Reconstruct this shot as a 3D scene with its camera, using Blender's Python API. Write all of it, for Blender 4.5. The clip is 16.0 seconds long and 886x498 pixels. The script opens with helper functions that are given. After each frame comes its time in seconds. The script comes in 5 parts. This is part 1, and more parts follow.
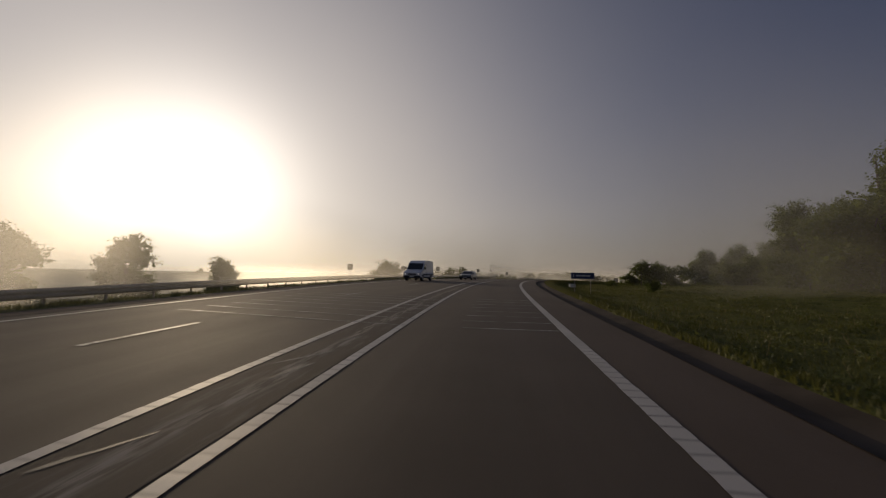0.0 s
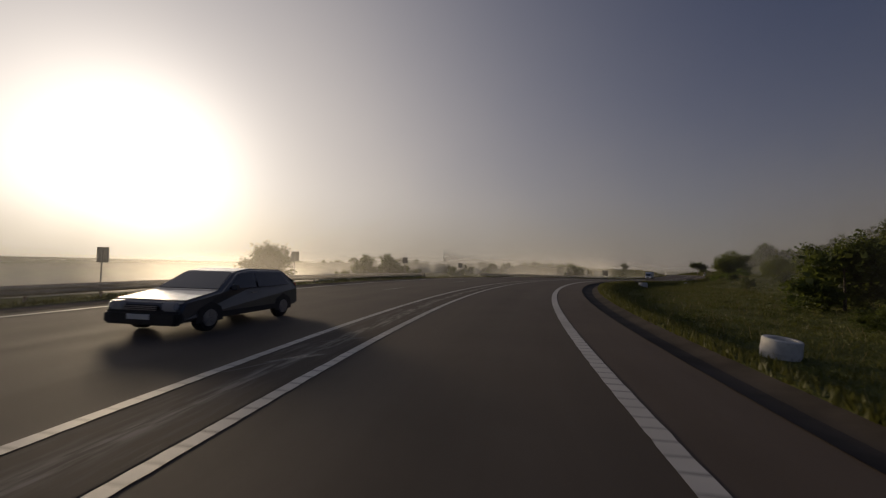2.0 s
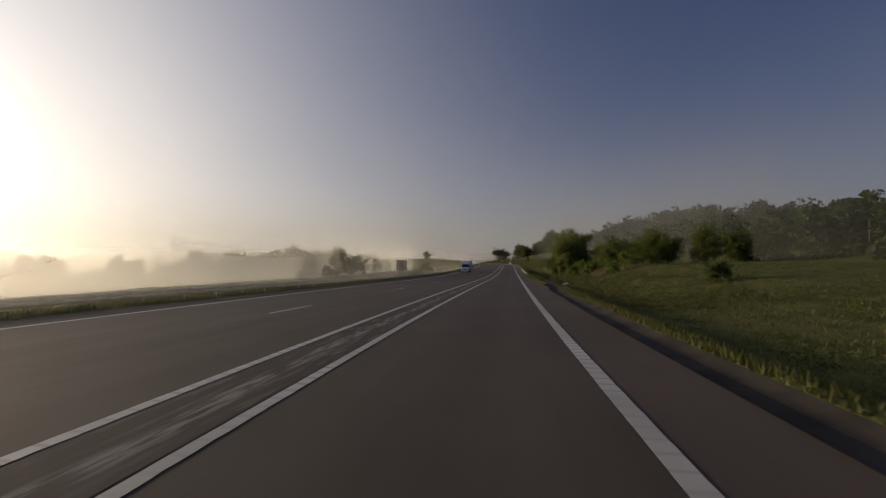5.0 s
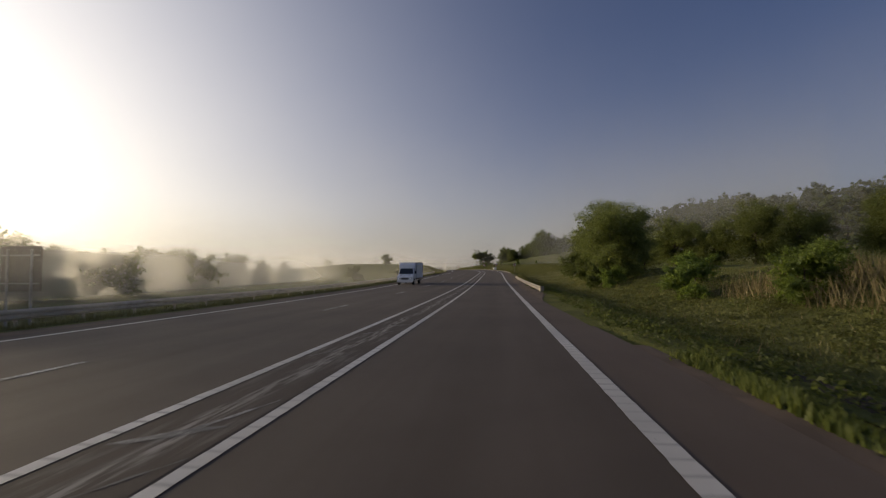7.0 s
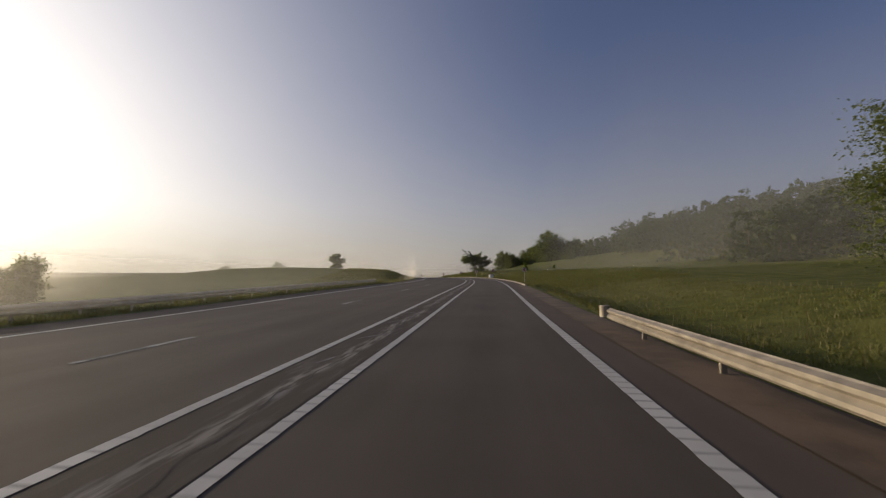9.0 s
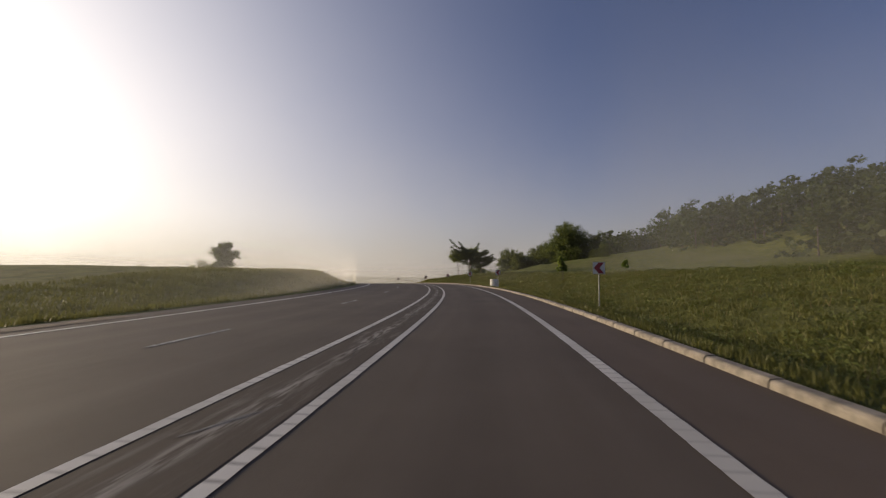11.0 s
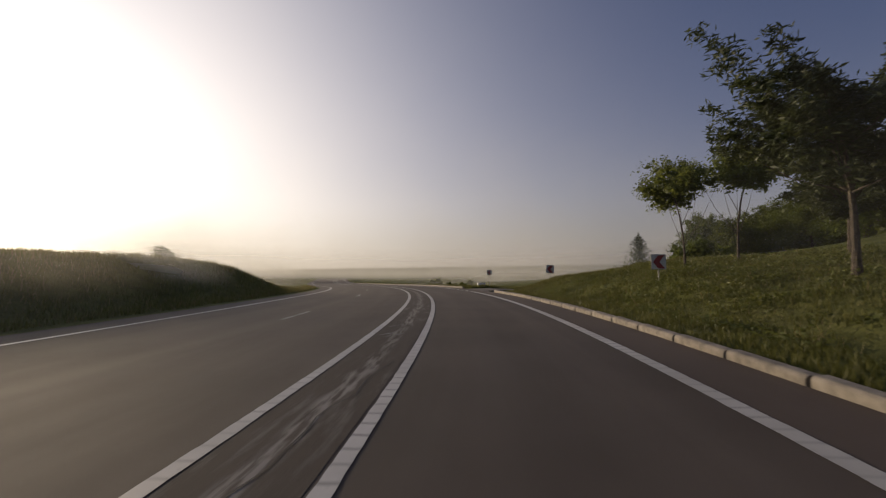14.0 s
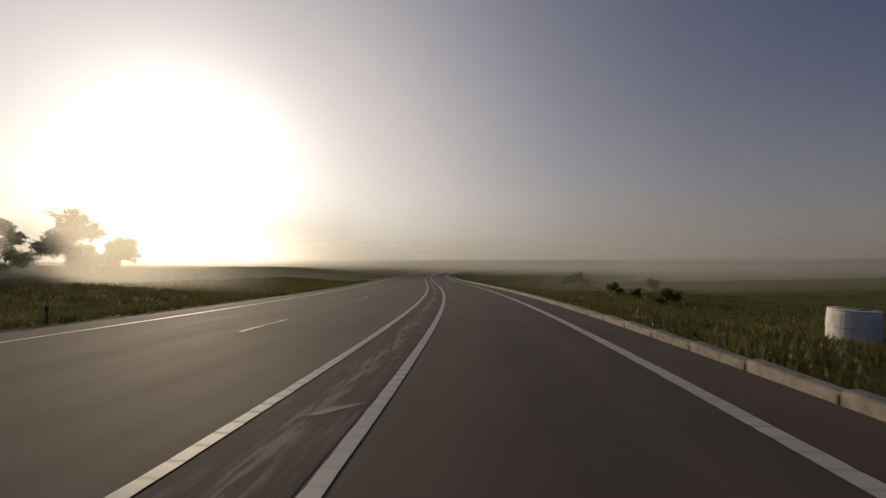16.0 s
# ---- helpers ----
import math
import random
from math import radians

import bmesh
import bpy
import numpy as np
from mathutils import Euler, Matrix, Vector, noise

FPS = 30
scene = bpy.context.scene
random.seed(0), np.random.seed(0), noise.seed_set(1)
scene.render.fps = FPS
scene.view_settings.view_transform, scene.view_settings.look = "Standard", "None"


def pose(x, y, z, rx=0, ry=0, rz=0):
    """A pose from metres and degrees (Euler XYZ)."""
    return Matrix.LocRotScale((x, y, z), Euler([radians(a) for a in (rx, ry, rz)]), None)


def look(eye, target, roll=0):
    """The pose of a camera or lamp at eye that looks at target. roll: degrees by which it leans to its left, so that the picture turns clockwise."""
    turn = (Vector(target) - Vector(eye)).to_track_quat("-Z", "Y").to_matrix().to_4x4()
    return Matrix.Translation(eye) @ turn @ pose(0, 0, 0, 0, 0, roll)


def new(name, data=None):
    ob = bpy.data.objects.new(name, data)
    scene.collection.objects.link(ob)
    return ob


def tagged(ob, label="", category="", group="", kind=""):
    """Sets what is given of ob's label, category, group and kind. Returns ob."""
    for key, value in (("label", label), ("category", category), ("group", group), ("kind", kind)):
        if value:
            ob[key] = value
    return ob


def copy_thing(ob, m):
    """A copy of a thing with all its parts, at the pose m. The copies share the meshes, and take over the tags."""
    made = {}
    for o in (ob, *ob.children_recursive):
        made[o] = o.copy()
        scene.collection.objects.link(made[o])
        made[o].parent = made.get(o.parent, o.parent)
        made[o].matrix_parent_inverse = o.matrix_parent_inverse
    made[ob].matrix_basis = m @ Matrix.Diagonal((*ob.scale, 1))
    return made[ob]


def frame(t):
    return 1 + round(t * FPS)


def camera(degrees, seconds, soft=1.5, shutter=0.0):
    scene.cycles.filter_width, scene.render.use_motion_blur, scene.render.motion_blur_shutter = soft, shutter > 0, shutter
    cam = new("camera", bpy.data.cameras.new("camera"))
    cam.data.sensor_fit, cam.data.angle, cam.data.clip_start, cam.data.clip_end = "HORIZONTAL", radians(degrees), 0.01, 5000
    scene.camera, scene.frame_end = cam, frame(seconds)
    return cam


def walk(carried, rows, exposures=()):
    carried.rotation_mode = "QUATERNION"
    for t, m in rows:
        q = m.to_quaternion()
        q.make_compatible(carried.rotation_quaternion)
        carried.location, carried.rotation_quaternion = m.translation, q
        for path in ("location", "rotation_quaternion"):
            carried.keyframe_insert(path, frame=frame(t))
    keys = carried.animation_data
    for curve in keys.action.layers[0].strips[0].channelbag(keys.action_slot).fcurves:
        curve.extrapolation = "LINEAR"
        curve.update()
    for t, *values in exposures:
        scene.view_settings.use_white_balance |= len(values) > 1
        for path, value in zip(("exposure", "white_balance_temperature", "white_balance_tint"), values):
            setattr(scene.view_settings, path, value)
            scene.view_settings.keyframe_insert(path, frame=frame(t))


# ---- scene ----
# ---- camera and its walk ----
cam = camera(93.70, 16.0, soft=1.2, shutter=0.06)
PATH = [
    (0.00, 2.002, 3.777, 1.527, 93.764, -1.199, 6.591),
    (0.50, 2.124, 15.120, 1.852, 93.471, -1.107, 6.276),
    (1.00, 2.367, 26.423, 2.116, 92.858, -0.903, 5.635),
    (1.50, 2.967, 37.668, 2.321, 92.869, -1.004, 3.825),
    (2.00, 4.062, 48.832, 2.473, 92.305, -1.350, 0.619),
    (2.50, 5.893, 59.851, 2.573, 91.976, -1.324, -3.603),
    (3.00, 8.563, 70.668, 2.624, 91.658, -1.290, -9.158),
    (3.50, 12.249, 81.176, 2.627, 91.475, -1.340, -14.416),
    (4.00, 16.813, 91.383, 2.572, 91.184, -0.953, -19.185),
    (4.20, 18.900, 95.364, 2.533, 91.266, -0.414, -21.163),
    (4.70, 24.587, 105.135, 2.397, 91.384, -0.173, -24.484),
    (5.20, 30.749, 114.684, 2.225, 91.575, 0.068, -26.454),
    (5.75, 37.823, 125.050, 2.000, 91.821, 0.333, -27.463),
    (6.30, 45.030, 135.357, 1.754, 92.126, 0.598, -27.785),
    (6.50, 47.677, 139.099, 1.659, 92.276, 0.438, -27.811),
    (7.00, 54.329, 148.457, 1.429, 92.491, 0.497, -27.931),
    (7.50, 60.875, 157.907, 1.237, 92.754, 0.124, -27.964),
    (8.00, 67.471, 167.329, 1.088, 93.081, -0.071, -28.118),
    (8.50, 74.009, 176.795, 1.000, 93.338, -0.063, -28.296),
    (9.00, 80.507, 186.286, 0.974, 93.578, -0.237, -28.595),
    (9.20, 83.103, 190.079, 0.985, 93.678, -0.391, -28.602),
    (9.70, 89.676, 199.485, 1.066, 94.056, -0.366, -28.751),
    (10.25, 96.940, 209.803, 1.215, 94.095, -0.340, -28.991),
    (10.80, 104.209, 220.141, 1.335, 93.920, -0.313, -28.678),
    (11.30, 110.699, 229.656, 1.419, 93.844, -0.289, -27.453),
    (11.50, 113.205, 233.516, 1.452, 93.790, -0.147, -26.599),
    (12.00, 119.073, 243.383, 1.529, 93.428, 0.128, -24.185),
    (12.50, 124.449, 253.483, 1.601, 93.308, 0.293, -21.308),
    (13.00, 129.245, 263.817, 1.662, 93.128, 0.844, -18.479),
    (13.50, 133.509, 274.336, 1.697, 92.785, 0.930, -15.106),
    (14.00, 137.026, 285.097, 1.660, 92.434, 0.759, -11.003),
    (14.50, 139.735, 296.050, 1.547, 92.379, 0.522, -6.951),
    (15.00, 141.677, 307.164, 1.354, 91.916, 0.326, -2.654),
    (15.50, 142.814, 318.411, 1.081, 91.857, 0.165, 2.035),
    (16.00, 143.051, 329.718, 0.766, 91.501, 0.217, 6.364),
]
walk(cam, [(t, pose(x, y, z, rx, ry, rz)) for t, x, y, z, rx, ry, rz in PATH],
     [(0.0, -1.32, 7100, 13), (2.0, -1.2, 7050, 13), (4.2, -0.72, 6900, 12), (6.5, -0.27, 6850, 9), (8.0, -0.02, 6850, 9), (9.0, -0.06, 6850, 10), (11.5, 0.05, 6950, 12),
      (13.5, -0.12, 7000, 13), (16.0, -0.94, 6950, 12)])

# ---- sky, mist glow and sun ----
SUN_AZ, SUN_EL = 38.0, 9.5
to_sun = Vector((-math.sin(radians(SUN_AZ)) * math.cos(radians(SUN_EL)),
                 math.cos(radians(SUN_AZ)) * math.cos(radians(SUN_EL)), math.sin(radians(SUN_EL))))


class Nodes:
    """Short hand for a node tree."""

    def __init__(self, tree):
        self.tree = tree
        tree.nodes.clear()

    def add(self, kind, **values):
        node = self.tree.nodes.new(kind)
        for key, value in values.items():
            setattr(node, key, value)
        return node

    def link(self, a, b):
        self.tree.links.new(a, b)
        return self

    def set(self, socket, value):
        if isinstance(value, bpy.types.NodeSocket):
            self.tree.links.new(value, socket)
        else:
            socket.default_value = value

    def math(self, op, a, b=0.0, clamp=False):
        node = self.add("ShaderNodeMath", operation=op, use_clamp=clamp)
        self.set(node.inputs[0], a), self.set(node.inputs[1], b)
        return node.outputs[0]

    def mix(self, f, a, b, blend="MIX"):
        node = self.add("ShaderNodeMix", data_type="RGBA", blend_type=blend)
        self.set(node.inputs[0], f), self.set(node.inputs[6], a), self.set(node.inputs[7], b)
        return node.outputs[2]

    def remap(self, v, a, b, c=0.0, d=1.0):
        node = self.add("ShaderNodeMapRange", interpolation_type="SMOOTHSTEP")
        for i, value in enumerate((v, a, b, c, d)):
            self.set(node.inputs[i], value)
        return node.outputs[0]

    def noise(self, vector, scale, detail=4.0, rough=0.55):
        node = self.add("ShaderNodeTexNoise")
        if vector is not None:
            self.link(vector, node.inputs["Vector"])
        node.inputs["Scale"].default_value, node.inputs["Detail"].default_value = scale, detail
        node.inputs["Roughness"].default_value = rough
        return node.outputs["Fac"]


def make_world():
    world = bpy.data.worlds.new("sky")
    world.use_nodes = True
    scene.world = world
    n = Nodes(world.node_tree)
    way = n.add("ShaderNodeTexCoord").outputs["Generated"]
    xyz = n.add("ShaderNodeSeparateXYZ")
    n.link(way, xyz.inputs[0])
    up = xyz.outputs["Z"]
    sky = n.add("ShaderNodeTexSky", sky_type="NISHITA", sun_disc=False, sun_elevation=radians(SUN_EL),
                sun_rotation=radians(-SUN_AZ), air_density=1.0, dust_density=0.6, ozone_density=2.0)
    blue = n.mix(1.0, sky.outputs[0], (0.038, 0.055, 0.098, 1), "MULTIPLY")
    dot = n.add("ShaderNodeVectorMath", operation="DOT_PRODUCT")
    n.link(way, dot.inputs[0])
    dot.inputs[1].default_value = to_sun
    away = n.math("SUBTRACT", 1.0, dot.outputs["Value"])
    wisps = n.noise(way, 2.2, 5.0, 0.6)
    lift = n.math("ADD", up, n.math("MULTIPLY", n.math("SUBTRACT", wisps, 0.5), -0.15))
    near = n.math("POWER", 2.718, n.math("MULTIPLY", away, -3.0))
    depth = n.math("ADD", 0.17, n.math("MULTIPLY", 0.56, near))
    mist = n.math("POWER", 2.718, n.math("MULTIPLY", n.math("DIVIDE", n.math("MAXIMUM", lift, 0.0), depth), -1.0), True)
    warm = n.math("POWER", 2.718, n.math("MULTIPLY", away, -4.0))
    mist_colour = n.mix(warm, (0.375, 0.345, 0.33, 1), (1.32, 1.18, 0.98, 1))
    # mist opposite the sun, out of view, brightened as added fill for shaded faces
    mist_colour = n.mix(1.0, mist_colour, n.mix(n.remap(away, 1.35, 1.95), (0, 0, 0, 1), (0.42, 0.39, 0.36, 1)), "ADD")
    base_sky = n.mix(mist, blue, mist_colour)
    core = n.math("MULTIPLY", 2.4, n.math("POWER", 2.718, n.math("MULTIPLY", away, -70.0)))
    halo = n.math("MULTIPLY", 0.5, n.math("POWER", 2.718, n.math("MULTIPLY", away, -9.0)))
    wide = n.math("MULTIPLY", 0.36, n.math("POWER", 2.718, n.math("MULTIPLY", away, -3.2)))
    glow = n.mix(1.0, base_sky, n.mix(1.0, n.mix(1.0, (1.0, 0.95, 0.86, 1), n.math("ADD", core, halo), "MULTIPLY"), n.mix(1.0, (0.95, 0.96, 0.99, 1), wide, "MULTIPLY"), "ADD"), "ADD")
    # the low mist swallows part of the glow just over the land
    low = n.remap(lift, -0.02, 0.17, 0.0, 1.0)
    glow = n.mix(1.0, glow, n.mix(n.math("MULTIPLY", n.math("SUBTRACT", 1.0, low), n.math("POWER", 2.718, n.math("MULTIPLY", away, -2.0))), (1.0, 1.0, 1.0, 1), (0.60, 0.58, 0.53, 1)), "MULTIPLY")
    back = n.add("ShaderNodeBackground")
    n.link(glow, back.inputs["Color"])
    back.inputs["Strength"].default_value = 1.0
    out = n.add("ShaderNodeOutputWorld")
    n.link(back.outputs[0], out.inputs["Surface"])


make_world()
sun = new("sun", bpy.data.lights.new("sun", "SUN"))
sun.data.energy, sun.data.angle, sun.data.color = 3.6, radians(8.0), (1.0, 0.82, 0.58)
sun.matrix_world = look(to_sun * 100, (0, 0, 0))

# ---- the road's line: curvature in 1/km every 14 m, slope in per cent every 25 m ----
BENDS = [2.62, 1.07, -0.47, -2.01, -3.47, -5.35, -7.95, -8.88, -7.53, -5.05, -2.5, -0.9, -0.22, 0.11, 0.2, 0.15, 0.15, -0.14, -0.44, 0.47, 2.31, 3.89, 4.59, 5.11, 6.55, 7.15, 6.86, 6.25, 5.03, 3.96, 2.62, 1.19, -0.09, -1.09, -1.7, -1.94, -1.87, -1.58, -1.16]
SLOPES = [3.96, 3.09, 1.92, 0.88, -0.04, -1.21, -1.82, -2.11, -1.36, -0.19, 1.29, 0.73, 0.67, 0.46, -1.03, -2.64, -3.14, -3.15, -2.71, -2.06, -1.38, -0.81, -0.36]
KNOTS = np.arange(len(BENDS)) * 14.0 - 20.0
GRADES = np.arange(len(SLOPES)) * 25.0 - 20.0
S = np.arange(-90.0, 700.0, 1.0)
TURN = np.cumsum(np.interp(S, KNOTS, BENDS, left=0, right=0) * 1e-3)
TURN -= np.interp(0, S, TURN)
RX, RY = np.cumsum(-np.sin(TURN)), np.cumsum(np.cos(TURN))
RZ = np.cumsum(np.interp(S, GRADES, SLOPES, left=1.0, right=0) * 1e-2)
RX, RY, RZ = (a - np.interp(0, S, a) for a in (RX, RY, RZ))


def at(s, lat, z=0.0):
    """World places s metres along the road, lat metres to the right of the inner centre line, z above the road."""
    s, lat, z = np.broadcast_arrays(*(np.asarray(a, float) for a in (s, lat, z)))
    a = np.interp(s, S, TURN)
    return np.stack([np.interp(s, S, RX) + lat * np.cos(a), np.interp(s, S, RY) + lat * np.sin(a),
                     np.interp(s, S, RZ) + z], -1)


def heading(s):
    return math.degrees(float(np.interp(s, S, TURN)))


def near_road(x, y):
    """Which s and lat a place has."""
    x, y = np.asarray(x, float), np.asarray(y, float)
    best = np.empty(x.shape, int)
    for k in np.ndindex(x.shape[:1]):
        best[k] = ((RX - x[k][..., None]) ** 2 + (RY - y[k][..., None]) ** 2).argmin(-1)
    a, dx, dy = TURN[best], x - RX[best], y - RY[best]
    return S[best] - dx * np.sin(a) + dy * np.cos(a), dx * np.cos(a) + dy * np.sin(a)


def smooth(v, a, b):
    u = np.clip((v - a) / (b - a), 0, 1)
    return u * u * (3 - 2 * u)


def relief(s, lat, x, y):
    """Height of the ground over the road's height at s."""
    d = np.maximum(lat - 5.5, 0)
    bank_on = smooth(s, 236, 268) * (1 - smooth(s, 353, 359))
    flat_on = smooth(s, 353, 359)
    side = smooth(s, 125, 165)
    ditch = -(0.75 - 0.2 * side) * smooth(d, 0.2, 3.0) + 0.5 * smooth(d, 7, 22) + side * (1 - smooth(s, 205, 240)) * 1.9 * smooth(d, 3.0, 15) + side * smooth(s, 205, 240) * 0.85 * smooth(d, 3.5, 14)
    bank = 0.02 - 0.32 * smooth(d, 0.5, 2.2) + 0.175 * np.clip(d - 3.0, 0, 13)
    bank = bank + smooth(s, 316, 340) * (0.95 * smooth(d, 0.3, 4.6) - 0.15 * smooth(d, 5, 8) - 0.4 * smooth(d, 9, 17))
    flat = -(0.35 + 0.45 * smooth(s, 368, 388)) * smooth(d, 0.6, 6.0)
    right = ditch * (1 - bank_on - flat_on) + bank * bank_on + flat * flat_on
    u, v = (x - 85) * 0.82 - (y - 196) * 0.57, (x - 85) * 0.57 + (y - 196) * 0.82
    north = 1 - smooth(y - (325 + 0.35 * (x - 141)), -12, 60)
    hill = (0.10 * np.clip(u - 30, 0, 60) + 0.28 * np.clip(u - 55, 0, 45)) * (0.40 + 0.60 * smooth(v, 0, 150)) * north * smooth(lat, 18, 34) * smooth(v, -230, -90)
    knoll = 7.0 * np.exp(-((x - 232) ** 2 + (y - 322) ** 2) / 55.0 ** 2) * smooth(lat, 22, 48)
    kept = 0.75 * smooth(s, 142, 156) - 1.05 * smooth(s, 168, 178)
    channel = -0.3 * smooth(lat, 4.72 + kept, 4.95 + kept) * (1 - smooth(lat, 5.55 + kept, 5.9 + kept)) * (1 - smooth(s, 162, 171))
    pit = -0.62 * smooth(s, 352.0, 352.4) * (1 - smooth(s, 354.85, 355.1)) * smooth(lat, 5.0, 5.25) * (1 - smooth(lat, 6.2, 6.7))
    right = right + hill + knoll + channel + pit
    e = np.maximum(-10.0 - lat, 0)
    low = -0.3 * smooth(e, 0.5, 3) - 0.11 * np.clip(e - 3, 0, 32)
    mid = -0.25 * smooth(e, 0.5, 3) + 0.006 * np.clip(e - 4, 0, 60)
    cut = 1.6 * smooth(e, 0.8, 7.5) + 0.012 * np.clip(e - 6, 0, 40) + 1.0 * smooth(s, 318, 352) * smooth(e, 2, 7) + 0.25 * smooth(e, 6, 20)
    cut = cut * (1 - smooth(e, 30, 60))
    past = -0.2 * smooth(e, 0.5, 4) + 0.085 * np.clip(e - 4, 0, 32)
    a, b, c = smooth(s, 100, 150), smooth(s, 262, 300), smooth(s, 358, 386)
    left = low * (1 - a) + mid * (a - b) + cut * (b - c) + past * c
    return np.where(lat > 0, right, left)


def rough(x, y):
    """Small unevenness of grown ground."""
    return 0.05 * np.sin(x * 1.9 + 1.3 * np.sin(y * 0.7)) * np.sin(y * 2.3 + x * 0.4) + 0.07 * np.sin(x * 0.53 + 0.9) * np.sin(y * 0.47 + 2)


def ground_at(s, lat):
    p = at(s, lat)
    lat = np.asarray(lat, float)
    grown = smooth(np.maximum(lat - 5.6, -10.4 - lat), 0.0, 2.5)
    p[..., 2] += relief(np.asarray(s, float), lat, p[..., 0], p[..., 1]) + grown * rough(p[..., 0], p[..., 1])
    return p

# ---- materials ----
def material(name):
    m = bpy.data.materials.new(name)
    m.use_nodes = True
    return m, Nodes(m.node_tree)


def finish(n, shader, bump=None, strength=0.3, distance=0.02):
    out = n.add("ShaderNodeOutputMaterial")
    n.link(shader.outputs[0], out.inputs["Surface"])
    if bump is not None:
        b = n.add("ShaderNodeBump")
        b.inputs["Strength"].default_value, b.inputs["Distance"].default_value = strength, distance
        n.link(bump, b.inputs["Height"])
        n.link(b.outputs[0], shader.inputs["Normal"])


def surface(name, dark, light, rough=0.6, scale=8.0, grain=90.0, metal=0.0, bump=0.25, distance=0.01, spec=0.5, vary=0.0):
    """A plain surface with stains at one scale and grain at another."""
    m, n = material(name)
    where = n.add("ShaderNodeTexCoord").outputs["Object"]
    big, fine = n.noise(where, scale), n.noise(where, grain, 3.0)
    f = n.math("ADD", n.math("MULTIPLY", n.remap(big, 0.3, 0.7), 0.65), n.math("MULTIPLY", fine, 0.35))
    if vary:
        own = n.add("ShaderNodeObjectInfo").outputs["Random"]
        f = n.math("ADD", f, n.math("MULTIPLY", n.math("SUBTRACT", own, 0.5), vary), True)
    p = n.add("ShaderNodeBsdfPrincipled")
    n.link(n.mix(f, (*dark, 1), (*light, 1)), p.inputs["Base Color"])
    n.link(n.math("ADD", rough - 0.08, n.math("MULTIPLY", big, 0.16)), p.inputs["Roughness"])
    p.inputs["Metallic"].default_value, p.inputs["Specular IOR Level"].default_value = metal, spec
    finish(n, p, fine, bump, distance)
    return m


def asphalt_material(name, dark, light, worn):
    m, n = material(name)
    where = n.add("ShaderNodeTexCoord").outputs["Object"]
    uv = n.add("ShaderNodeUVMap").outputs[0]
    sep = n.add("ShaderNodeSeparateXYZ")
    n.link(uv, sep.inputs[0])
    lat = sep.outputs["X"]
    stretch = n.add("ShaderNodeVectorMath", operation="MULTIPLY")
    n.link(uv, stretch.inputs[0])
    stretch.inputs[1].default_value = (1.0, 0.05, 1.0)
    streak = n.noise(stretch.outputs[0], 1.6, 5.0, 0.6)
    stains, fine, grit = n.noise(where, 0.35, 5.0), n.noise(where, 45.0, 3.0), n.noise(where, 160.0, 2.0)
    # polished wheel paths, two to a lane
    wave = n.math("ABSOLUTE", n.math("SINE", n.math("MULTIPLY", n.math("ADD", lat, 0.05), math.pi / 1.8)))
    track = n.math("MULTIPLY", n.math("POWER", wave, 2.0), n.math("MULTIPLY", streak, 0.9))
    f = n.math("ADD", n.math("MULTIPLY", n.remap(stains, 0.3, 0.7), 0.35), n.math("MULTIPLY", streak, 0.25))
    f = n.math("ADD", f, n.math("MULTIPLY", grit, 0.4))
    base = n.mix(f, (*dark, 1), (*light, 1))
    base = n.mix(n.math("MULTIPLY", track, 0.55), base, (*worn, 1))
    p = n.add("ShaderNodeBsdfPrincipled")
    n.link(base, p.inputs["Base Color"])
    n.link(n.remap(streak, 0.3, 0.75, 0.84, 0.78), p.inputs["Roughness"])
    p.inputs["Specular IOR Level"].default_value = 0.26
    finish(n, p, n.math("ADD", fine, grit), 0.5, 0.006)
    return m


def paint_material(name, colour, under, wear):
    """Road paint, worn through to the asphalt in spots."""
    m, n = material(name)
    where = n.add("ShaderNodeTexCoord").outputs["Object"]
    a, b, c = n.noise(where, 0.8, 4.0), n.noise(where, 14.0, 4.0, 0.7), n.noise(where, 120.0)
    f = n.math("ADD", n.math("MULTIPLY", a, 0.5), n.math("MULTIPLY", b, 0.5))
    worn = n.remap(f, 1.0 - wear - 0.08, 1.0 - wear + 0.08)
    p = n.add("ShaderNodeBsdfPrincipled")
    tone = n.mix(c, tuple(v * 0.78 for v in colour) + (1,), (*colour, 1))
    n.link(n.mix(worn, tone, (*under, 1)), p.inputs["Base Color"])
    p.inputs["Roughness"].default_value = 0.6
    finish(n, p, b, 0.4, 0.003)
    return m


